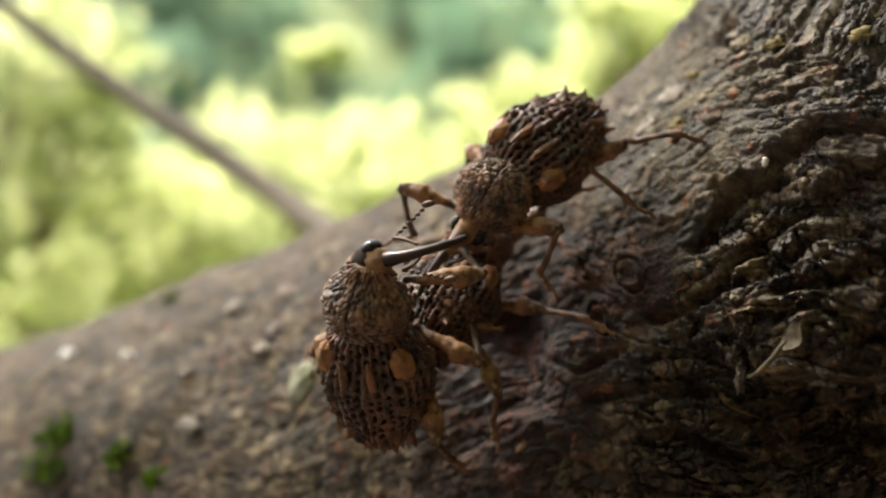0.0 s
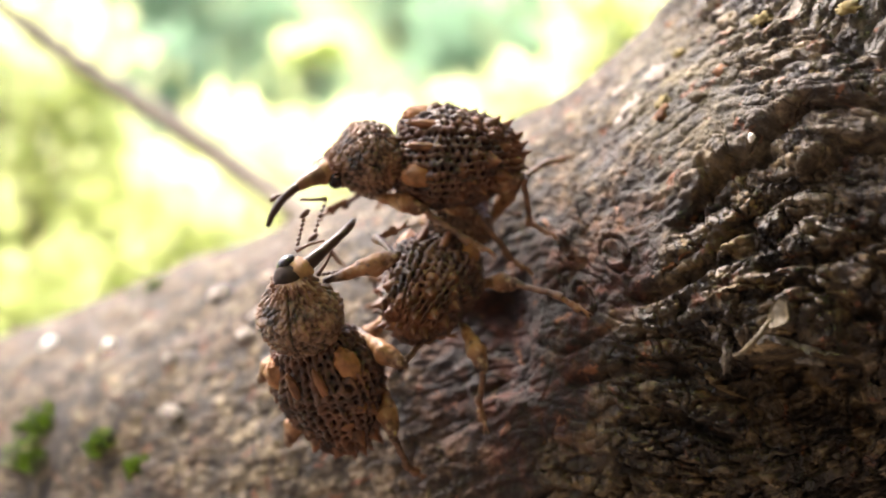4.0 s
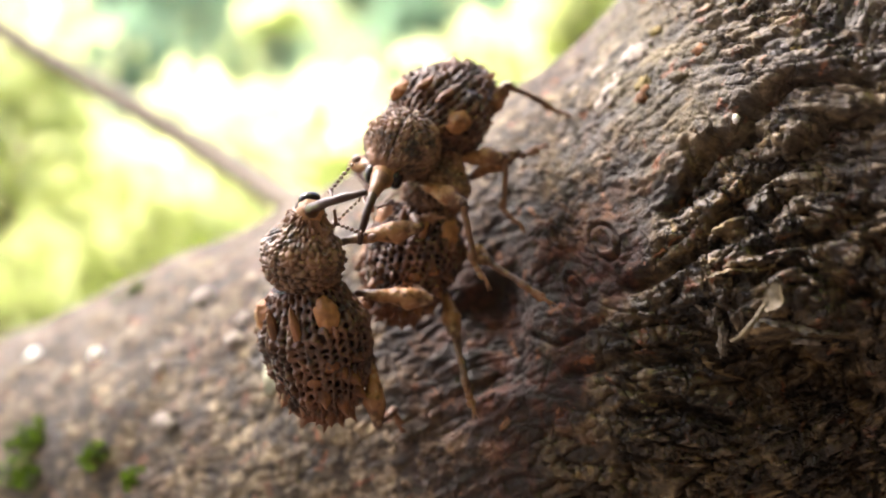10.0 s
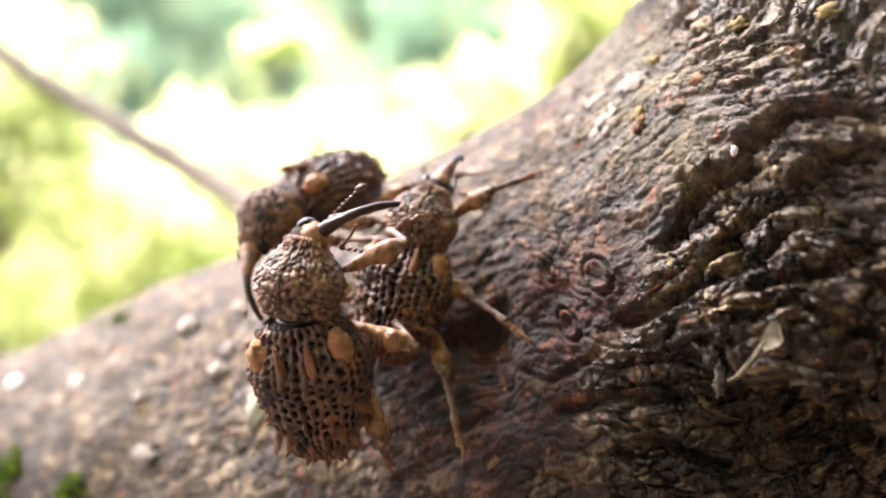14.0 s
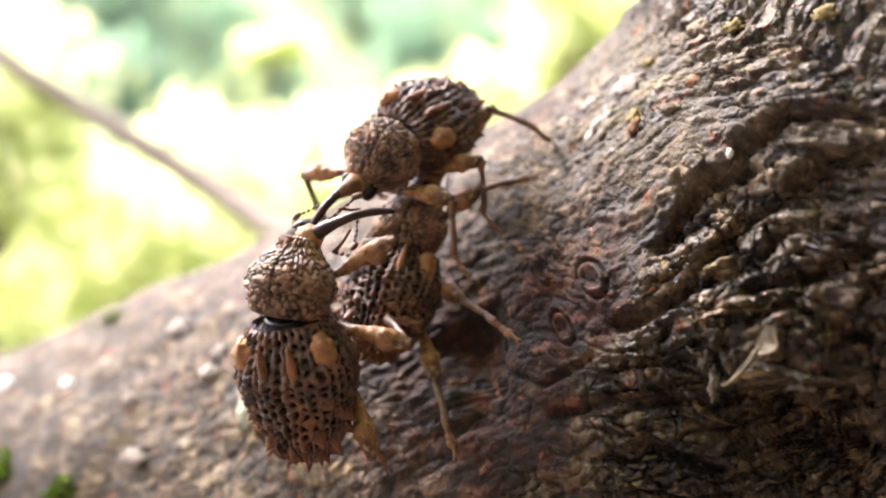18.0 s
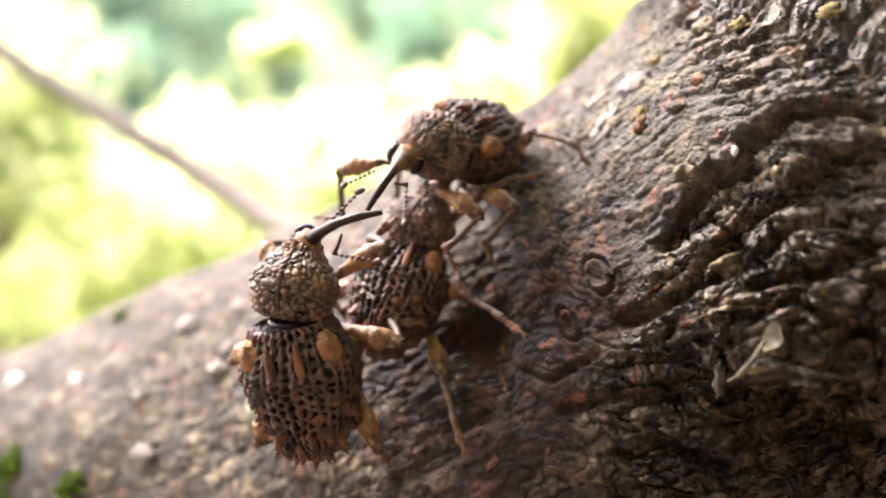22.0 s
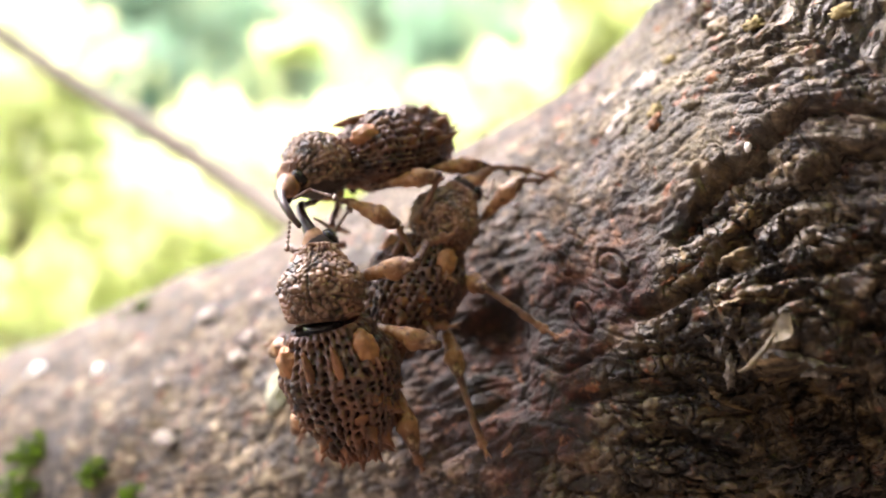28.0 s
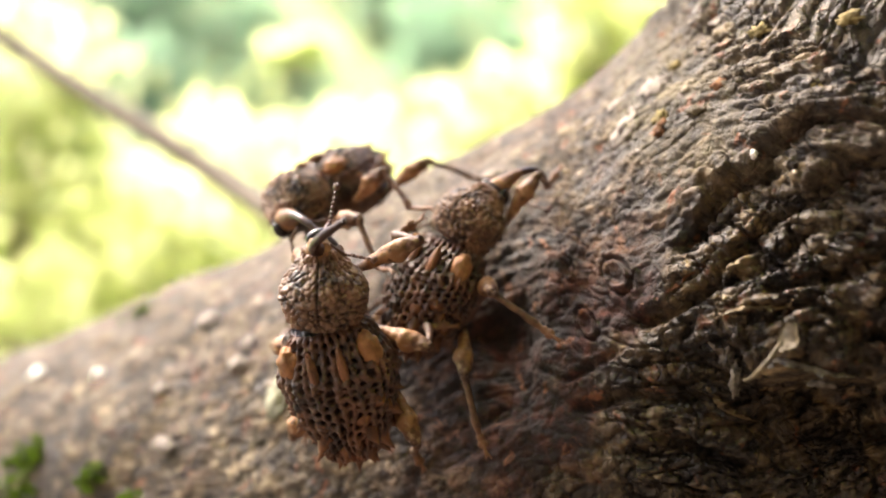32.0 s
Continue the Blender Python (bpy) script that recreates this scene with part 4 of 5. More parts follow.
ANTENNA_MESH = {1: antenna_mesh(1), -1: antenna_mesh(-1)}
FEMUR, TIBIA, TARSUS = 4.8, 3.5, 2.2
FEMUR_MESH = mesh_of("femur", *tube([(0, 0, 0), (0.9, 0, 0.05), (2.2, 0, 0.12), (3.3, 0, 0.14), (4.15, 0, 0.06), (4.85, 0, 0)],
                                    [0.20, 0.24, 0.44, 0.66, 0.46, 0.28], 22, 9, 0.26), femur_material())
TIBIA_MESH = mesh_of("tibia", *tube([(0, 0, 0), (0.7, 0, -0.06), (1.8, 0, 0.02), (2.8, 0, 0.08), (3.55, 0, 0.0)],
                                    [0.26, 0.21, 0.20, 0.23, 0.30], 16, 8, 0.12), LEG)
TARSUS_MESH = mesh_of("tarsus", *joined([blob((0.25, 0, 0), (0.38, 0.22, 0.18), 9, 10), blob((0.75, 0, -0.02), (0.34, 0.28, 0.16), 9, 10),
                                         blob((1.2, 0, -0.02), (0.34, 0.36, 0.15), 9, 10), tube([(1.3, 0, 0.05), (1.7, 0, 0.1), (2.05, 0, -0.02)], [0.12, 0.11, 0.15], 8, 4),
                                         tube([(2.0, 0.1, 0), (2.25, 0.17, -0.03), (2.35, 0.2, -0.18)], [0.07, 0.05, 0.02], 6, 3),
                                         tube([(2.0, -0.1, 0), (2.25, -0.17, -0.03), (2.35, -0.2, -0.18)], [0.07, 0.05, 0.02], 6, 3)]), RUST)
HIPS = {"fore": (2.6, 1.25, -1.75), "mid": (-1.4, 1.9, -2.0), "hind": (-4.8, 2.3, -1.6)}
# ochre humps and spines on the wing cases: back along the body, degrees round it from its left side, length, width
HUMPS = [(0.19, 38, 1.20, 0.82), (0.19, 142, 1.22, 0.84), (0.25, 75, 1.55, 0.33), (0.25, 105, 1.6, 0.31)]
SPINES = [(0.52, 44, 0.22, 0.36), (0.52, 136, 0.22, 0.36), (0.66, 18, 0.5, 0.42), (0.66, 162, 0.5, 0.42),
          (0.74, 56, 0.6, 0.46), (0.74, 124, 0.6, 0.46), (0.84, 80, 0.38, 0.36), (0.84, 100, 0.38, 0.36), (0.83, 34, 0.65, 0.44), (0.83, 146, 0.65, 0.44),
          (0.91, 58, 0.6, 0.42), (0.91, 122, 0.6, 0.42), (0.93, 18, 0.6, 0.4), (0.93, 162, 0.6, 0.4),
          (0.52, 12, 0.34, 0.36), (0.52, 168, 0.34, 0.36), (0.79, 8, 0.55, 0.40), (0.79, 172, 0.55, 0.40), (0.62, 64, 0.22, 0.34), (0.62, 116, 0.22, 0.34),
          (0.60, 32, 0.30, 0.34), (0.60, 148, 0.30, 0.34), (0.975, 88, 0.7, 0.36), (0.97, 40, 0.6, 0.36), (0.97, 140, 0.6, 0.36)]


def back_place(s, deg):
    """A place on the wing cases and its outward direction."""
    a = radians(deg)
    w, h = (float(q) for q in case_profile(np.float64(s)))
    sq = (abs(math.cos(a)) ** 2.3 + abs(math.sin(a)) ** 2.3) ** (-1 / 2.3)
    p = np.array([-8.6 * s, w * math.cos(a) * sq, h * math.sin(a) * sq])
    d = np.array([-1.1 * max(s - 0.45, 0) * 1.6, math.cos(a), math.sin(a)])
    return p, d / np.linalg.norm(d)


HUMP_MESHES = []
for k, (s, deg, length, width) in enumerate(HUMPS):
    p, d = back_place(s, deg)
    HUMP_MESHES.append(mesh_of("hump", *blob(p - d * max(width - 0.46, 0.12), (length, width * 0.9, width * 0.95), 26, 28, 0.30, k), OCHRE if k < 2 else BAR))
SPINE_MESHES = []
for s, deg, length, width in SPINES:
    p, d = back_place(s, deg)
    SPINE_MESHES.append(mesh_of("spine", *cone(p, d + np.array([-0.25, 0, 0]), length * (1.6 if min(deg, 180 - deg) < 40 else 1.3), width * 1.15), SPINE))


def weevil(label, size, rear=0.0, face=True):
    """rear: how far its knees rise to the sky rather than to its own back. face: tan scales down to the root of the snout. A weevil whose origin is the waist between thorax and wing cases; x ahead, z up its back. Returns the thing and its movable parts."""
    root = tagged(new("weevil"), label, "beetle", group="weevils on the trunk")
    made = {"root": root}
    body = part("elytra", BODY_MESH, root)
    body.scale = (size,) * 3
    for me in HUMP_MESHES:
        part("hump", me, body, "rounded ochre hump" if me.materials[0] == OCHRE else "narrow rusty brown rib")
    for me in SPINE_MESHES:
        part("spine", me, body)
    waist = part("waist", WAIST_MESH, root, "dark brown waist")
    waist.scale = (size,) * 3
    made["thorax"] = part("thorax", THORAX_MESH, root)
    made["thorax"].scale = (size,) * 3
    head = made["head"] = part("head", HEAD_MESH, root)
    head.scale = (size,) * 3
    part("crest", CREST_MESH, head, "ochre crest between the eyes")
    part("rostrum", SNOUT_MESH, head, "long curved glossy dark brown snout")
    if face:
        part("rostrum_base", SNOUT_BASE_MESH, head, "tan scaly root of the snout")
    for side in (1, -1):
        eye = part("eye", EYE_MESH, head, "matt black eye")
        eye.location = Vector((0.30, 0.84 * side, 0.0)) * K
        part("antenna", ANTENNA_MESH[side], head)
    for name in HIPS:
        for side in (1, -1):
            femur = part("femur", FEMUR_MESH, root)
            tibia = part("tibia", TIBIA_MESH, femur)
            tarsus = part("tarsus", TARSUS_MESH, femur, "rusty jointed foot with two claws")
            femur.scale = (size,) * 3
            made[name, side] = (femur, tibia, tarsus)
    made["size"], made["rear"] = size, rear
    return made


# ---- ground, unseen bank added behind the viewer, valley and wooded slope ahead ----
def ground_height(x, y):
    """Metres."""
    z = -1.33 + 0.0 * x
    z = z - 7.0 * smooth_step(4, 26, y) + 42.0 * smooth_step(30, 120, y) + 9.0 * smooth_step(5, 40, np.abs(x)) * smooth_step(-5, 25, y)
    # unseen banks behind and on the right, added to block the sky
    z = z + 6.0 * smooth_step(-0.4, -3.0, y) + 10 * smooth_step(-3, -30, y)
    z = z + 5.0 * smooth_step(0.45, 2.4, x) * smooth_step(1.6, 0.2, y) * smooth_step(-3, -0.4, y)
    q = np.stack([x / 6.0, y / 6.0, 0 * x], 1)
    return z + 0.5 * smooth_step(3, 15, np.hypot(x, y)) * perlin(q) + 0.05 * perlin(q * 9)


gx = np.sign(np.linspace(-1, 1, 150)) * np.abs(np.linspace(-1, 1, 150)) ** 2.6 * 2000
gy = np.sign(np.linspace(-1, 1, 190)) * np.abs(np.linspace(-1, 1, 190)) ** 2.6 * 2000
GX, GY = (a.ravel() for a in np.meshgrid(gx, gy, indexing="ij"))
ground = new("ground", mesh_of("ground", np.stack([GX, GY, ground_height(GX, GY)], 1) / K, grid_faces(150, 190, False)[:, ::-1], GROUND))
tagged(ground, "unseen dark leaf mould to cut bounced light, and grass, falling to a valley and rising to a wooded slope", "ground", kind="structure")


def leaves(rnd, centers, spread, count, size, flat=0.7):
    """Many small bent leaves scattered round the centres (metres): verts in millimetres and faces."""
    centers = np.asarray(centers, float)
    c = centers[rnd.randint(len(centers), size=count)] + rnd.normal(size=(count, 3)) * np.asarray(spread) * 0.5
    n = rnd.normal(size=(count, 3)) * flat + (0, -0.1, 1)
    n /= np.linalg.norm(n, axis=1)[:, None]
    a = np.cross(n, rnd.normal(size=(count, 3)))
    a /= np.linalg.norm(a, axis=1)[:, None]
    b = np.cross(n, a)
    s = (size * rnd.uniform(0.6, 1.3, count))[:, None]
    v = np.stack([c - a * s, c + b * s * 0.42 - n * s * 0.1, c + a * s, c - b * s * 0.42 - n * s * 0.1], 1).reshape(-1, 3) / K
    k = np.arange(count)[:, None] * 4
    return v, np.vstack([k + (0, 1, 2), k + (0, 2, 3)])


def sapling(x, y, z, rx, rz, mat, seed, count=900, size=0.045, label="leafy sapling with sunlit yellow-green leaves"):
    """A young tree whose crown is centred at x, y, z (metres)."""
    rnd = np.random.RandomState(seed)
    foot = float(ground_height(np.array([x * 1.1]), np.array([y * 1.05]))[0])
    root = tagged(new("sapling"), label, "tree", group="saplings beyond the trunk")
    root.location = (x * 1.1, y * 1.05, foot)
    base = np.array([x * 1.1, y * 1.05, foot])
    tips = [np.array([x, y, z]) + rnd.uniform(-1, 1, 3) * (rx, rx * 0.7, rz) for _ in range(26)]
    pieces = [tube([(0, 0, -60), ((np.array([x, y, z]) - base) * 500).tolist(), ((np.array([x, y, z + rz * 0.7]) - base) / K).tolist()], [16, 11, 4], 10, 6)]
    for t in tips:
        q = (t - base) / K
        fork = (np.array([x, y, z - rz * rnd.uniform(0.1, 0.9)]) - base) / K
        part("branch", mesh_of("branch", *tube([fork * 0.9, (fork + q) / 2 + rnd.normal(size=3) * 20, q], [6, 4, 1.5], 6, 3), TWIG), root)
    part("trunk", mesh_of("trunk", *joined(pieces), TWIG), root)
    v, f = leaves(rnd, tips, (rx * 0.5, rx * 0.5, rz * 0.42), count, size)
    part("crown", mesh_of("crown", v - base / K, f, mat, False), root)
    return root


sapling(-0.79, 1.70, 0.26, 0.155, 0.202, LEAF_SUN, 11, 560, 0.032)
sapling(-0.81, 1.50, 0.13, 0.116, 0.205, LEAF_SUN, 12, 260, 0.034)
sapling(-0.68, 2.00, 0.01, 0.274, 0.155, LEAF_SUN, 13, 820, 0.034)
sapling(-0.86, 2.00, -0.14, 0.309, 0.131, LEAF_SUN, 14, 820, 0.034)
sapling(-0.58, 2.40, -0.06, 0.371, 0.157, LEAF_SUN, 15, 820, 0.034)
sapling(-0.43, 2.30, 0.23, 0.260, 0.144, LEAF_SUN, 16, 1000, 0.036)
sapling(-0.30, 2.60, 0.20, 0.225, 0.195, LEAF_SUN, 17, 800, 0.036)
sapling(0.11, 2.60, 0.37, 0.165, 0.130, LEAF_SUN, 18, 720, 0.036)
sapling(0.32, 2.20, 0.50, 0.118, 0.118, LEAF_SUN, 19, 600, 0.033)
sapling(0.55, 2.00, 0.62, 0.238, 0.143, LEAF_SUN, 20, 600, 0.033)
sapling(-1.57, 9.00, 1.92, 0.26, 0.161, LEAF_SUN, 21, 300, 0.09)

# the tree's crown, unseen over the viewer's right shoulder, added to block sky light
rnd = np.random.RandomState(77)
top = np.array([0.14, 0.12, 1.1])
tips = [np.array([0.5, -0.6, 1.3]) + rnd.uniform(-1, 1, 3) * (0.9, 0.55, 0.5) for _ in range(72)]
# unseen bough and foliage, added in the sun's way to dim the trunk
shade = [np.array([-0.645, 0.504, 1.07]) + rnd.uniform(-1, 1, 3) * (0.3, 0.3, 0.2) for _ in range(16)]
tree_part("bough", *tube([top / K * (1, 1, 0.9), (-100, 260, 1130), (-350, 390, 1130), (-680, 545, 1060)], [20, 14, 9, 3], 8, 6), TWIG)
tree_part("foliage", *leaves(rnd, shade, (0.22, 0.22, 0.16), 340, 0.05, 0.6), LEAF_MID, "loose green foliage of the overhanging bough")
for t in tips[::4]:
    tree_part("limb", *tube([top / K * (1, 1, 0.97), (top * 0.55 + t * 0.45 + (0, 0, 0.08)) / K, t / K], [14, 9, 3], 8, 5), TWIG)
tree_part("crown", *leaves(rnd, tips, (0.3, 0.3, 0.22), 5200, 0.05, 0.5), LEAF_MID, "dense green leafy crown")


def forest_tree(seed, label):
    """A broadleaved tree of the far slope, about nine metres high."""
    rnd = np.random.RandomState(seed)
    root = tagged(new("forest_tree"), label, "tree", group="forest on the slope")
    tips = [np.array([rnd.normal() * 1.5, rnd.normal() * 1.5, rnd.uniform(2.2, 8.5)]) for _ in range(34)]
    tips = [t * (1 - 0.09 * max(t[2] - 5, 0), 1 - 0.09 * max(t[2] - 5, 0), 1) for t in tips]
    pieces = [tube([(0, 0, -400), (80, 40, 2500), (-60, 50, 5200), (0, 0, 8200)], [190, 150, 90, 25], 9, 5)]
    for t in tips[::2]:
        pieces.append(tube([(0, 0, t[2] * 600), t * 600 + (0, 0, 300), t * 1000], [60, 40, 12], 6, 3))
    part("trunk", mesh_of("trunk", *joined(pieces), TWIG), root)
    v, f = leaves(rnd, tips, (1.3, 1.3, 0.9), 700, 0.34, 0.6)
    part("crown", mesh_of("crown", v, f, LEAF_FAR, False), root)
    return root


kinds = [forest_tree(40 + k, "broadleaved forest tree with a full green crown on the slope") for k in range(4)]
rnd = np.random.RandomState(5)
spots = []
for k in range(170):
    y = rnd.uniform(24, 95)
    x = rnd.uniform(-0.75, 0.75) * (y + 8)
    spots.append((x, y))
for k, (x, y) in enumerate(spots):
    z = float(ground_height(np.array([x]), np.array([y]))[0])
    m = pose(x, y, z, 0, 0, rnd.uniform(0, 360))
    if k < 4:
        kinds[k].matrix_basis = m
    else:
        o = copy_thing(kinds[k % 4], m)
        o.scale = (rnd.uniform(0.8, 1.35),) * 3


# ---- what moves ----
def from_axes(place, ahead, up):
    x = Vector(ahead).normalized()
    y = Vector(up).cross(x).normalized()
    z = x.cross(y)
    m = Matrix((x, y, z)).transposed().to_4x4()
    m.translation = Vector(place)
    return m


def glide(rows, t):
    """The value between rows of (t, values...), by straight lines."""
    if t <= rows[0][0]:
        return Vector(rows[0][1:])
    for a, b in zip(rows, rows[1:]):
        if t <= b[0]:
            return Vector(a[1:]).lerp(Vector(b[1:]), (t - a[0]) / (b[0] - a[0]))
    return Vector(rows[-1][1:])


def leg_rows(made, root_rows, thorax_rows, key, feet):
    """Bends a leg so that its foot stands at the given places of the world while the body moves."""
    name, side = key
    size = made["size"]
    hip = Vector(HIPS[name]) * size
    hip.y *= side
    rows = ([], [], [])
    for (t, m), (_, th) in zip(root_rows, thorax_rows):
        h = (th @ (hip * K)) if name == "fore" else hip * K
        h = h / K
        foot = (m.inverted() @ (glide(feet, t) * K)) / K
        out = Vector((0.15 if name == "fore" else -0.1, side, 0.0))
        f, b, tar = FEMUR * size, TIBIA * size, TARSUS * size
        # the foot lies along the ground away from the body
        flat = Vector((foot.x - h.x, foot.y - h.y, 0))
        flat = flat.normalized() if flat.length > 0.01 else out
        ankle = foot - flat * tar * 0.75 + Vector((0, 0, tar * 0.3))
        way = ankle - h
        dist = min(max(way.length, abs(f - b) + 0.3), f + b - 0.05)
        way.normalize()
        cosa = (f * f + dist * dist - b * b) / (2 * f * dist)
        bend = Vector((0, 0, 1)) + 0.35 * out + made["rear"] * (m.to_3x3().inverted() @ Vector((0, 0, 1)))
        bend = (bend - way * bend.dot(way)).normalized()
        knee = h + (way * cosa + bend * math.sqrt(max(1 - cosa * cosa, 0))) * f
        ankle = h + way * dist
        fm = from_axes(h * K, knee - h, bend)
        tm = from_axes(knee * K, ankle - knee, bend)
        sm = from_axes(ankle * K, (foot - ankle) if (foot - ankle).length > 0.2 else flat, bend)
        inv = fm.inverted()
        rows[0].append((t, fm))
        for k, mm in ((1, tm), (2, sm)):
            q = inv @ mm
            q.translation = q.translation / size                                 # inside the scaled femur
            rows[k].append((t, q))
    for ob, r in zip(made[key], rows):
        walk(ob, r)


def key_weevil(made, rows, feet):
    """rows: t, waist x y z (mm), the body's turn, the thorax's turn and the head's turn in the body's space (degrees)."""
    size = made["size"]
    root_rows, thorax_rows, head_rows = [], [], []
    for t, x, y, z, a, b, c, ta, tb, tc, ha, hb, hc in rows:
        root_rows.append((t, pose(x * K, y * K, z * K, a, b, c)))
        th = pose(0, 0, 0, ta, tb, tc)
        thorax_rows.append((t, th))
        hd = pose(0, 0, 0, ha, hb, hc)
        hd.translation = th @ (Vector((4.4, 0, -0.15)) * size * K)
        head_rows.append((t, hd))
    walk(made["root"], root_rows)
    walk(made["thorax"], thorax_rows)
    walk(made["head"], head_rows)
    for key, places in feet.items():
        leg_rows(made, root_rows, thorax_rows, key, places)


upper_male = weevil("brown warty male weevil sparring on the trunk, long snout lowered", 0.92, 1.6)
lower_male = weevil("brown warty male weevil with ochre humps, clinging to the bark", 0.96, face=False)
mate = weevil("brown warty female weevil crouched on the bark beneath the males", 0.88)


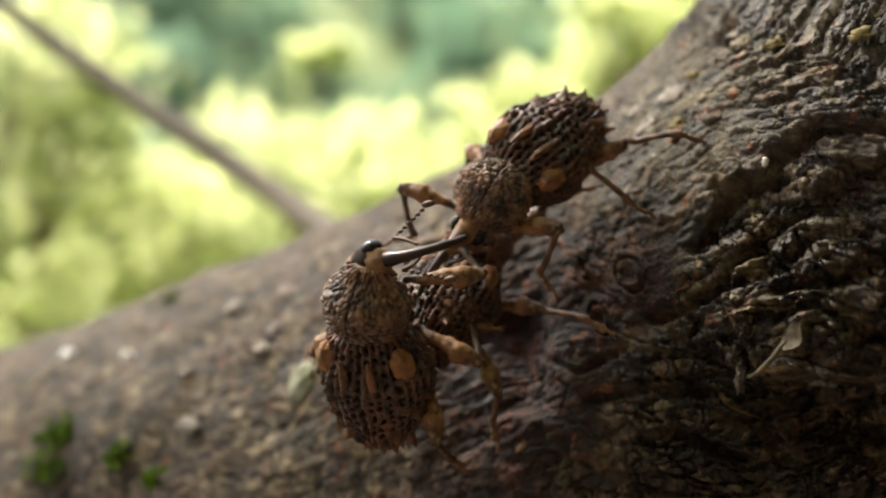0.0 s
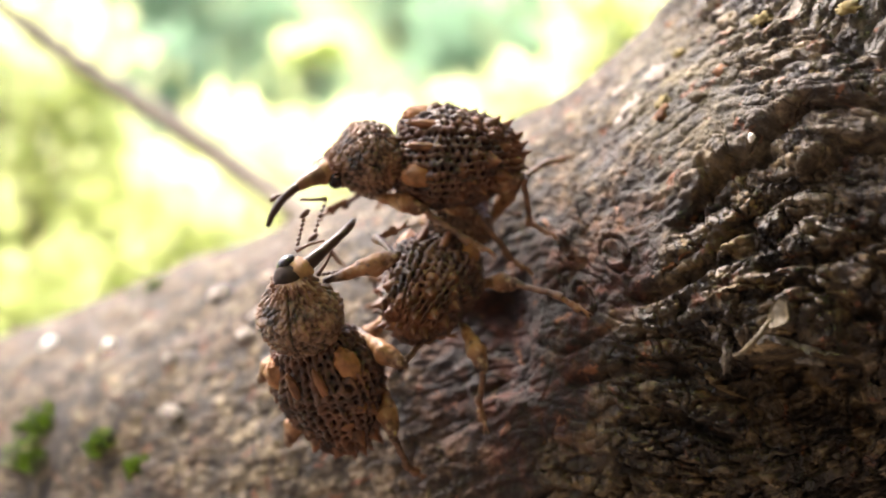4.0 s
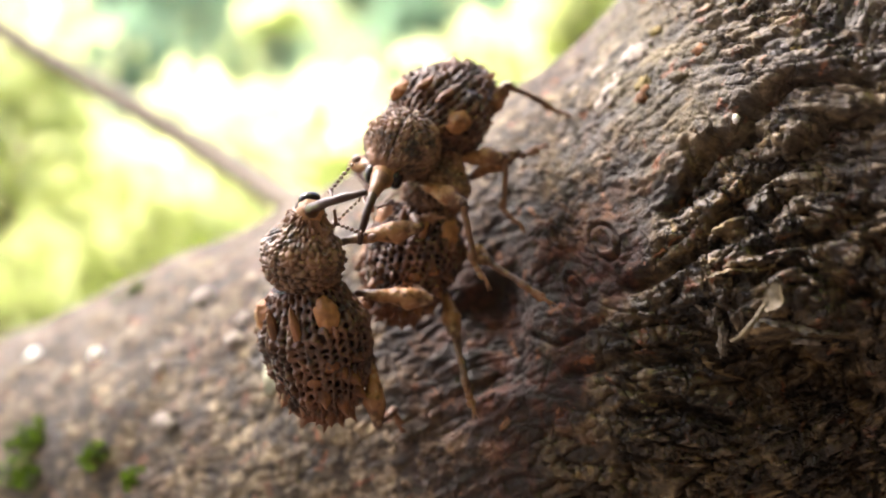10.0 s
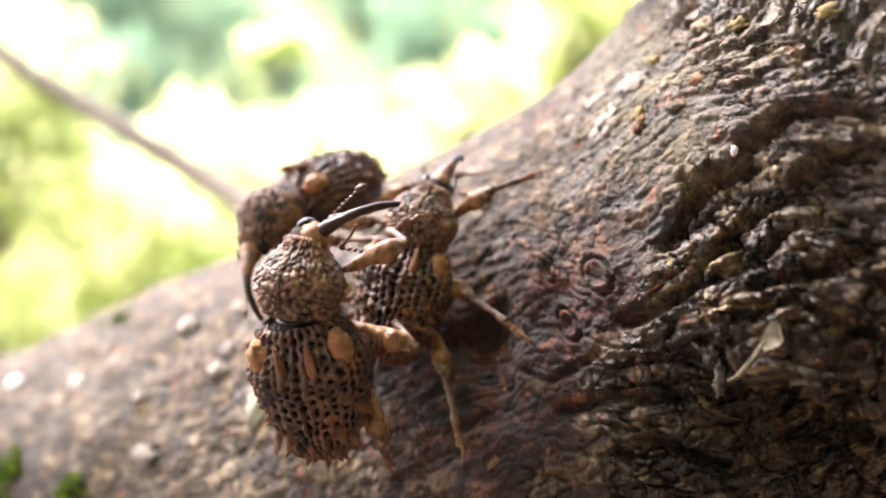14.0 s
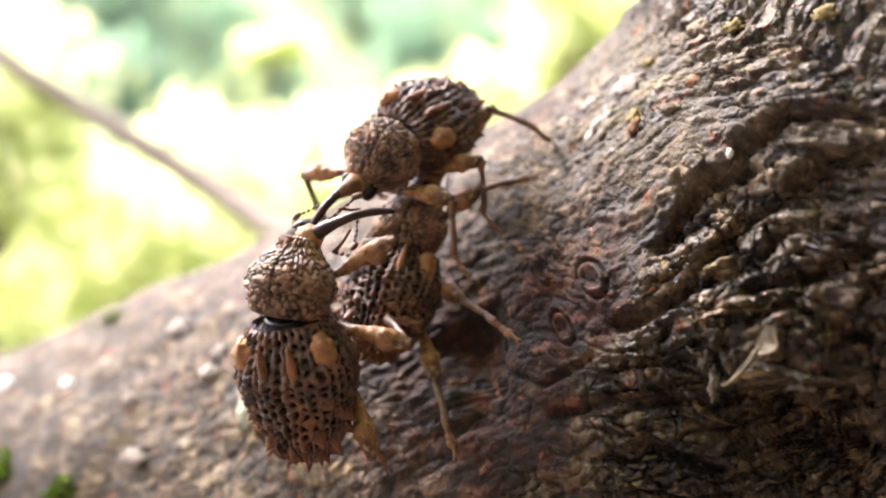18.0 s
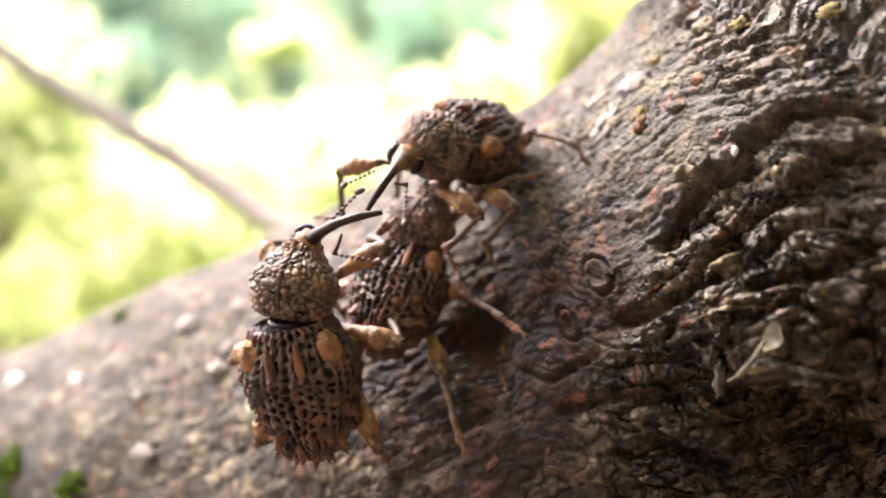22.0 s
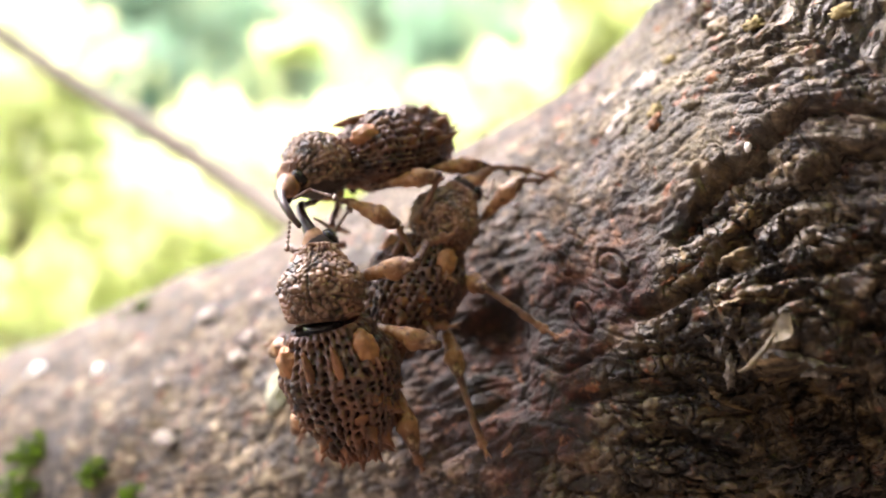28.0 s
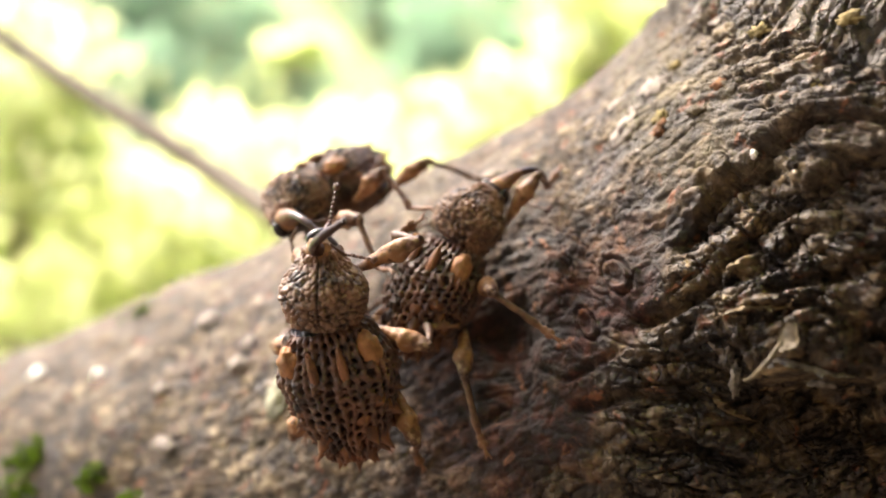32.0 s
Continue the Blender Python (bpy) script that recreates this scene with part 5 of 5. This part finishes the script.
def motions():
    # waist in millimetres, turns of body, thorax and head in degrees; then where each foot stands
    key_weevil(upper_male, [
        (0, 1.08, 54.85, 4.17, -52.7, 35.5, -145.8, 3.0, 1.3, 14.5, 3.1, 10.5, 10.3),
        (0.5, 1.16, 55.32, 2.51, -66.4, 31.5, -148.9, 2.7, 2.8, 8.3, 16.0, -19.3, 23.2),
        (1, 1.23, 55.49, 2.02, -83.0, 29.6, -158.2, 4.3, -1.5, 8.0, 21.1, -46.1, 16.3),
        (1.5, 0.13, 54.98, 1.40, -76.5, 19.2, -158.2, -1.0, 16.7, -4.6, 33.4, -30.6, 6.5),
        (2, -0.75, 54.92, 1.38, -68.1, 4.6, -175.9, -13.1, 27.8, -4.4, 26.2, -11.8, 38.0),
        (2.5, -1.19, 55.18, 2.53, -68.3, 6.4, -178.1, -7.7, 21.3, 16.4, 16.6, -11.8, 39.7),
        (3, -1.63, 56.09, 3.07, -68.6, -1.7, -174.7, -5.7, 16.3, 0.3, 9.8, 3.8, 40.0),
        (3.5, -3.44, 56.47, 4.27, -69.3, -3.2, -174.4, 6.8, -10.6, 24.2, 9.6, -0.7, 44.8),
        (5.5, -5.69, 56.73, 3.68, -25.9, 18.2, -162.2, 6.8, 20.1, 10.7, 26.9, 31.5, 30.2),
        (6, -5.58, 57.03, 3.47, -18.1, 20.3, -159.9, -0.2, 7.6, 29.2, 8.2, 31.2, 31.4),
        (7, -6.38, 57.72, 4.35, -10.2, 14.5, -147.5, 0.1, 9.2, 27.4, 27.9, 29.5, 38.3),
        (8, -6.39, 58.32, 4.75, -0.9, 16.5, -143.0, 0.7, 5.6, 20.5, 14.1, 6.7, 45.5),
        (9, -5.95, 57.85, 5.96, -3.1, 15.6, -137.3, 3.1, 8.8, 24.9, 25.6, 35.6, 81.2),
        (9.5, -3.13, 57.85, 6.17, -10.5, 23.7, -121.5, 4.0, 14.1, 21.7, -0.3, 13.6, 18.3),
        (10, -2.44, 57.93, 5.67, -32.7, 24.8, -126.4, -0.0, 9.6, 11.8, 5.8, 11.8, 21.2),
        (10.5, -1.73, 58.48, 6.41, -33.0, 14.2, -141.3, -7.9, -7.5, 18.2, -3.8, -8.4, 31.7),
        (11, -1.52, 58.79, 6.57, -21.5, 14.2, -141.3, -2.1, 1.7, 12.0, 7.7, 1.4, 39.1),
        (12, -4.51, 59.31, 5.19, 6.9, 21.9, -167.8, 5.9, 17.6, 25.2, 24.6, 7.3, 62.8),
        (13, -6.38, 59.49, 4.22, 3.9, 19.9, -163.5, 2.9, 10.4, 27.1, 16.7, 5.3, 66.2),
        (13.5, -10.20, 61.69, 3.73, -5.8, 21.7, -160.6, 1.8, 21.1, 43.6, 21.5, 23.8, 62.9),
        (14, -10.64, 64.74, 3.06, -3.1, 15.6, -140.2, -1.8, 22.6, 15.9, 24.7, 45.3, 48.7),
        (14.5, -10.20, 64.81, 2.89, -6.2, 18.1, -138.2, -0.5, 12.5, 19.1, 29.6, 31.6, 53.9),
        (16.5, -2.37, 58.94, 6.73, -2.8, 30.4, -116.3, 3.5, 20.5, -10.6, 29.7, 13.4, -25.2),
        (17, -2.48, 58.54, 6.07, -3.9, 34.0, -111.6, 1.4, -2.4, 7.5, 4.3, -5.4, -13.0),
        (18, -2.52, 59.89, 7.16, -39.4, 18.5, -125.8, 6.8, 21.4, 13.0, 10.4, 10.0, 7.3),
        (19, -1.83, 60.03, 6.89, -38.3, 15.4, -124.0, -1.8, 26.8, 1.3, 4.5, 14.0, 5.5),
        (20, -1.97, 60.08, 6.80, -30.7, 10.0, -124.3, -2.0, 18.5, -0.8, 10.0, 35.5, 17.5),
        (21, -2.08, 59.99, 6.66, -33.0, 10.5, -127.2, -3.5, 10.0, 4.3, 10.7, 65.1, 6.3),
        (22, 0.07, 59.89, 6.59, -35.1, 8.2, -119.0, -6.0, 4.0, -1.7, -2.3, 19.4, 18.4),
        (22.5, -0.60, 60.25, 7.13, -21.9, 8.9, -115.1, -8.4, -3.5, 0.1, -4.6, 25.6, 20.9),
        (23, -0.60, 60.38, 6.89, -9.9, 7.6, -115.1, -9.5, -2.1, 1.4, -6.8, 26.2, 18.8),
        (23.5, -1.83, 60.09, 6.39, -9.5, 15.0, -120.9, -7.4, 4.0, 0.5, -15.1, 35.0, -3.1),
        (24, -3.82, 60.17, 5.71, -26.5, 21.4, -139.2, 8.3, 8.7, 11.8, 29.6, 45.2, 55.0),
        (25, -7.00, 60.05, 5.00, -9.1, 16.6, -133.8, 8.1, 27.0, 13.6, 13.6, 32.3, 30.9),
        (25.5, -9.15, 58.96, 4.30, -18.2, 11.0, -171.5, 10.4, 26.3, 62.0, 16.3, 28.2, 72.8),
        (27.5, -8.33, 58.45, 4.95, -4.1, 13.9, -157.4, 7.0, 12.6, 34.7, 32.1, 17.7, 65.4),
        (28, -7.78, 58.35, 4.97, 1.3, 12.7, -154.1, 4.8, 8.7, 23.6, 36.8, 22.1, 68.0),
        (29, -8.08, 59.08, 4.71, 4.9, 14.4, -152.8, 5.8, 12.6, 16.0, 38.3, 22.3, 72.0),
        (30, -9.50, 61.24, 4.69, -1.9, 16.7, -149.3, 2.0, 10.0, 19.2, 36.2, 12.2, 73.3),
        (30.5, -10.48, 62.98, 3.78, -3.7, 15.1, -143.5, 7.7, 18.6, 14.0, 38.9, 16.2, 68.8),
        (31, -10.58, 63.73, 3.43, -6.6, 15.3, -138.3, 9.2, 20.0, 9.4, 30.4, 29.5, 62.6),
        (32, -10.56, 63.82, 3.43, 17.5, 13.2, -126.7, -4.1, 16.8, 18.4, 24.4, 14.2, 63.7),
    ], {
        ('hind', 1): [(0, 12.79, 55.06, 7.11), (1, 12.27, 52.01, 1.12), (2, 6.24, 56.80, -0.89), (3, 5.72, 57.61, -0.40), (6, 5.37, 58.37, 0.19), (7, 5.95, 59.46, 1.77), (8, 6.71, 63.11, 6.53), (9, 5.74, 64.31, 6.41), (10, 7.67, 62.41, 7.13), (11, 8.69, 59.69, 6.09), (12, 8.75, 59.88, 6.34), (13, 5.53, 60.75, 3.14), (14, 4.16, 65.14, 5.61), (17, 7.04, 67.93, 9.78), (18, 7.55, 63.02, 7.44), (19, 8.83, 61.23, 7.64), (20, 9.40, 59.30, 5.40), (22, 9.20, 60.00, 5.50), (23, 8.43, 60.77, 6.72), (24, 7.40, 60.60, 4.20), (25, 7.78, 59.85, 5.02), (28, 5.93, 61.70, 4.72), (29, 6.05, 61.63, 4.79), (30, 3.16, 62.88, 2.83), (31, 1.75, 67.20, 5.04), (32, 2.04, 67.26, 5.37)],
        ('mid', 1): [(0, 9.96, 55.17, 2.50), (1, 8.85, 53.77, -1.98), (2, 7.72, 57.20, -1.16), (3, 6.05, 56.75, -1.81), (6, 2.26, 57.09, -1.22), (9, 2.01, 58.36, 2.86), (10, 4.19, 58.66, -0.22), (13, 1.61, 59.00, 1.44), (17, 3.95, 60.83, 1.92), (18.5, 3.90, 60.50, 1.40), (19.5, 2.80, 59.50, -1.20), (22, 3.20, 59.50, -0.70), (23, 3.10, 60.20, 1.00), (24, 3.07, 61.14, 3.12), (28, -1.26, 57.03, 1.21), (29, -0.74, 57.58, 1.83), (31, -1.58, 58.79, 2.44), (32, -2.20, 59.45, 2.70)],
        ('fore', 1): [(0, 4.30, 54.11, -2.61), (1, 4.98, 54.84, -2.54), (3, 5.37, 54.73, -2.51), (6, -2.18, 53.97, -1.73), (7, -3.68, 55.17, -0.39), (9, -0.08, 56.32, 0.95), (10, 1.84, 54.56, -3.50), (11, 1.72, 56.06, 0.63), (13, -0.14, 57.00, 1.05), (17, 2.08, 57.86, -1.24), (19, 1.67, 57.77, -1.15), (20, -1.00, 56.79, -1.48), (21, -1.10, 56.61, -1.71), (22, 0.88, 57.42, -1.04), (24, -0.45, 58.18, -0.09), (25, -1.35, 57.91, 0.41), (28, -0.69, 56.05, -2.03), (29, -1.40, 56.58, 0.76), (31, -3.94, 57.79, 0.29), (32, -4.40, 56.45, -1.23)],
        ('fore', -1): [(0, -5.95, 56.72, -0.04), (1, -6.40, 58.54, -1.04), (3, -6.88, 58.37, -0.63), (6, -7.25, 59.81, -0.11), (7, -10.67, 58.00, 0.12), (8, -8.57, 60.35, 0.90), (10, -5.07, 58.66, 0.63), (13, -6.79, 62.00, 1.14), (14, -9.58, 66.37, 0.38), (17, -9.05, 61.90, 2.25), (19, -8.58, 61.77, 2.17), (20, -7.83, 61.78, 1.97), (21, -8.87, 61.57, 1.90), (22, -7.89, 61.40, 2.29), (23, -8.03, 61.72, 2.34), (24, -7.90, 63.16, 2.42), (25, -7.75, 62.90, 1.50), (28, -7.59, 60.93, 0.87), (32, -9.79, 65.35, 0.51)],
        ('mid', -1): [(0, -2.40, 62.79, 4.22), (3, -4.41, 63.42, 1.57), (6, -7.87, 64.78, 1.19), (10, -2.41, 66.74, 3.08), (13, -7.73, 67.00, 1.63), (14, -10.16, 70.36, 1.22), (17, -3.25, 68.86, 4.15), (22, -3.43, 68.40, 3.97), (25, -8.78, 67.89, 2.78), (28, -8.99, 65.91, 1.76), (32, -11.36, 70.32, 1.40)],
        ('hind', -1): [(0, 1.57, 68.88, 7.50), (3, 2.68, 68.58, 5.57), (6, -1.71, 68.91, 4.98), (10, 1.81, 70.85, 6.62), (13, -1.86, 71.00, 4.69), (14, -6.43, 75.36, 2.64), (17, 1.25, 72.82, 7.41), (22, 2.78, 72.40, 7.64), (25, -3.44, 72.86, 5.54), (28, -3.27, 70.98, 5.01), (32, -7.66, 75.36, 3.43)],
    })
    key_weevil(lower_male, [
        (0, -6.31, 50.53, -4.87, 178.7, -53.4, -106.0, -6.9, 3.1, -10.1, -21.3, 10.4, -76.8),
        (1, -6.89, 51.45, -5.63, 179.0, -56.4, -110.8, -7.0, -3.1, -9.9, -16.9, 8.1, -79.4),
        (2, -7.94, 51.75, -6.64, -163.9, -51.4, -123.2, 1.6, -1.0, -10.0, -10.6, 3.3, -70.9),
        (3, -8.13, 51.52, -6.39, -168.8, -51.3, -120.4, -1.1, -6.5, -8.3, -9.9, 14.4, -72.7),
        (3.5, -9.10, 52.97, -6.74, -159.8, -52.9, -124.2, 6.4, -5.8, -12.0, -5.2, 42.5, -81.4),
        (6, -7.32, 53.29, -6.93, -160.2, -49.3, -118.9, -1.2, 7.9, -4.7, -3.9, 78.8, 13.2),
        (7, -7.41, 53.23, -6.33, -162.0, -53.2, -121.3, -1.1, 6.9, -6.5, 20.0, 77.3, 15.0),
        (8, -8.05, 53.21, -5.54, -153.0, -57.4, -126.6, -1.7, 7.8, -13.6, -5.1, 64.4, -7.6),
        (9, -7.80, 52.27, -4.17, -165.1, -64.0, -118.9, -1.2, 3.3, -14.9, -25.4, -41.0, -64.3),
        (10, -8.67, 53.49, -3.37, -168.5, -72.9, -132.8, -2.1, 3.7, -18.0, -16.7, -19.8, -75.2),
        (11, -8.66, 53.61, -4.19, -159.6, -73.0, -129.0, -7.5, 27.2, -8.6, -41.1, 23.4, -80.7),
        (12, -8.83, 53.61, -3.83, -158.3, -71.6, -131.8, -2.8, 27.0, -13.5, -39.5, -3.4, -80.6),
        (13, -8.37, 53.49, -4.16, -155.3, -69.2, -129.8, -1.4, 23.8, -13.6, -33.3, -9.8, -66.2),
        (14, -7.88, 52.66, -3.45, -157.1, -68.2, -120.7, -13.4, 15.3, -14.9, -32.6, 7.4, -75.8),
        (17, -8.05, 53.61, -3.54, -161.7, -72.1, -122.6, -2.7, 27.9, -12.3, -37.3, -1.0, -70.6),
        (18, -8.11, 53.18, -3.45, -165.9, -69.1, -117.6, -8.6, 25.3, -13.3, -36.2, 14.7, -76.7),
        (19, -8.26, 53.08, -3.38, -165.8, -69.3, -117.5, -8.5, 24.3, -13.8, -33.8, 14.8, -77.1),
        (20, -8.27, 53.27, -3.43, -164.7, -69.5, -118.3, -6.9, 25.3, -13.8, -33.2, 19.2, -76.6),
        (21, -8.27, 54.03, -3.67, -156.6, -72.3, -125.3, -4.7, 24.9, -12.8, -32.2, 28.1, -75.9),
        (22, -8.58, 53.99, -3.76, -155.4, -70.3, -123.0, -6.0, 22.8, -17.4, -33.1, -16.9, -69.0),
        (23, -8.59, 54.33, -3.85, -158.7, -71.5, -122.6, -0.9, 21.4, -14.9, -31.9, -16.8, -70.8),
        (24, -8.06, 54.36, -4.11, -163.0, -71.1, -118.4, -4.8, 16.7, -17.6, -33.2, -28.3, -71.1),
        (25, -8.24, 53.86, -4.32, -157.8, -73.4, -121.0, -2.1, 23.3, -9.4, 7.1, 77.4, 4.1),
        (28, -7.63, 52.81, -4.51, -143.4, -67.0, -135.2, -0.4, 23.6, -6.3, 20.3, 57.1, 36.9),
        (29, -7.42, 52.44, -4.36, -140.5, -65.1, -130.0, 0.9, 23.4, -9.0, 33.5, 66.1, 44.1),
        (30, -7.50, 52.64, -4.34, -142.3, -66.0, -128.5, 5.0, 24.5, -8.6, 40.2, 59.5, 45.5),
        (31, -8.04, 53.69, -4.15, -137.3, -68.0, -137.4, 2.9, 26.7, -1.7, 27.5, 33.1, 51.0),
        (32, -7.68, 53.04, -4.19, -146.4, -66.8, -126.2, -0.3, 2.7, -11.2, -40.5, -55.7, -37.1),
    ], {
        ('fore', 1): [(0, -7.31, 59.68, -0.79), (6, -8.38, 60.81, -3.12), (13, -8.96, 63.00, 0.04), (28, -8.81, 61.92, -0.62), (32, -8.41, 62.38, -0.26)],
        ('mid', 1): [(0, -11.44, 60.64, -7.48), (6, -12.08, 61.78, -9.38), (13, -13.55, 64.00, -6.43), (28, -12.86, 62.89, -6.77), (32, -12.60, 63.38, -6.43)],
        ('hind', 1): [(0, -9.28, 62.36, -12.97), (6, -9.68, 62.25, -13.93), (13, -11.12, 63.58, -13.20), (28, -10.73, 63.26, -13.28), (32, -10.34, 63.20, -12.81)],
        ('fore', -1): [(0, 0.08, 53.53, -0.13), (1, -0.46, 54.45, -2.84), (2, -2.23, 54.75, -1.95), (3, -3.38, 54.52, -0.56), (6, -4.66, 56.29, 0.07), (7, -4.47, 56.23, 0.29), (9, -2.47, 55.27, 1.35), (10, -0.75, 56.49, 0.38), (11, -0.68, 56.61, 1.14), (12, -0.66, 56.61, 0.76), (13, -0.67, 56.49, 0.91), (14, -1.61, 55.66, 2.15), (17, -2.62, 56.61, 1.76), (19, -2.76, 56.08, 1.90), (22, -2.97, 56.99, 1.98), (23, -2.56, 57.33, 2.20), (24, -1.04, 57.36, 0.41), (25, -1.99, 56.86, 1.07), (28, -0.59, 55.81, 0.71), (29, -0.27, 55.44, 0.36), (30, -0.25, 55.64, 0.46), (31, -1.70, 56.69, 2.52), (32, -2.69, 56.04, 1.84)],
        ('mid', -1): [(0, 0.96, 54.03, -4.85), (1, 0.31, 54.95, -5.60), (3, -0.95, 55.02, -6.46), (6, 0.11, 56.79, -7.14), (9, -0.58, 55.77, -4.31), (10, -1.37, 56.99, -3.87), (11, -1.38, 57.11, -4.76), (13, -1.30, 56.99, -4.61), (17, -1.08, 57.11, -3.92), (20, -1.35, 56.77, -3.80), (23, -1.52, 57.83, -4.29), (25, -1.25, 57.36, -4.79), (28, -0.43, 56.31, -4.83), (30, -0.44, 56.14, -4.61), (32, -0.51, 56.54, -4.44)],
        ('hind', -1): [(0, -0.45, 55.53, -13.72), (1, -1.12, 56.45, -14.50), (3, -2.48, 56.52, -15.42), (6, -1.51, 58.29, -16.29), (9, -2.26, 57.27, -13.20), (10, -3.49, 58.49, -12.91), (11, -3.47, 58.61, -13.76), (13, -3.24, 58.49, -13.42), (17, -2.96, 58.61, -12.60), (20, -3.22, 58.27, -12.45), (23, -3.47, 59.33, -13.11), (25, -3.16, 58.86, -13.51), (28, -2.24, 57.81, -13.70), (30, -2.18, 57.64, -13.33), (32, -2.26, 58.04, -13.27)],
    })
    key_weevil(mate, [
        (0, -0.94, 57.76, -1.31, 17.5, -50.9, 56.7, -0.8, -15.9, -4.1, -1.2, 37.2, -5.6),
        (6, -1.15, 58.84, -1.10, 9.6, -47.7, 64.4, 1.4, -19.9, -9.8, 2.4, 33.1, -8.3),
        (8, -0.67, 58.00, 0.60, 48.0, -71.0, 17.0, 1.0, -3.5, -9.6, 4.1, 48.2, -10.2),
        (9, -1.07, 58.68, 0.94, 67.0, -72.1, 8.8, -0.5, -10.1, -5.0, 4.8, 41.9, -10.4),
        (12, -2.25, 59.99, 0.63, 39.2, -69.1, 41.1, 0.6, -16.9, -9.6, 5.6, 35.7, -11.3),
        (13, -1.85, 60.16, 0.42, 37.1, -70.9, 45.7, 0.7, -15.0, -9.7, 5.7, 37.5, -11.2),
        (19, -2.04, 61.33, 0.46, 25.9, -63.9, 51.7, 1.0, -20.7, -9.2, 4.4, 31.0, -9.6),
        (22, -1.97, 61.61, 0.23, 23.1, -61.6, 52.0, 1.7, -23.5, -11.2, 4.6, 29.6, -9.9),
        (25, -1.58, 61.30, 0.36, 29.5, -62.3, 39.0, 1.6, -17.6, -11.0, 4.8, 36.0, -8.9),
        (28, -1.70, 59.03, 0.09, 32.2, -64.3, 31.1, 2.2, -11.9, -13.2, 5.7, 41.8, -10.0),
        (31, -1.27, 58.99, 0.36, 41.9, -64.3, 15.2, 1.4, 0.8, -10.4, 3.9, 48.6, -9.1),
        (32, -0.43, 59.07, 0.46, 50.9, -66.4, 2.1, 1.0, 4.9, -7.1, 3.1, 49.0, -8.0),
    ], {
        ('fore', -1): [(0, 7.38, 59.86, 4.48), (6, 6.04, 62.17, 5.03), (13, 6.15, 62.26, 5.22), (28, 6.27, 62.07, 5.20), (32, 6.28, 62.59, 5.65)],
        ('mid', -1): [(0, 7.70, 53.51, -4.75), (6, 6.91, 54.08, -4.87), (13, 5.29, 55.20, -5.22), (28, 5.36, 55.20, -5.09), (32, 5.51, 55.13, -4.97)],
        ('hind', -1): [(0, 1.44, 55.37, -12.16), (6, 1.57, 55.30, -12.13), (13, 1.51, 55.18, -12.77), (28, 1.63, 55.25, -12.16), (32, 1.53, 55.44, -11.72)],
        ('fore', 1): [(0, -6.85, 71.15, 0.69), (6, -8.21, 72.03, 0.16), (13, -7.81, 71.38, 0.04), (28, -7.52, 71.32, 0.25), (32, -7.73, 72.16, 0.66)],
        ('mid', 1): [(0, -5.96, 64.32, -5.09), (6, -7.24, 65.08, -5.58), (13, -7.13, 65.13, -5.38), (28, -7.62, 65.29, -5.74), (32, -7.74, 65.69, -5.36)],
        ('hind', 1): [(0, -5.38, 60.80, -10.19), (6, -5.06, 60.45, -10.42), (13, -5.20, 60.71, -10.08), (28, -5.61, 61.14, -9.82), (32, -5.70, 61.40, -9.42)],
    })


motions()
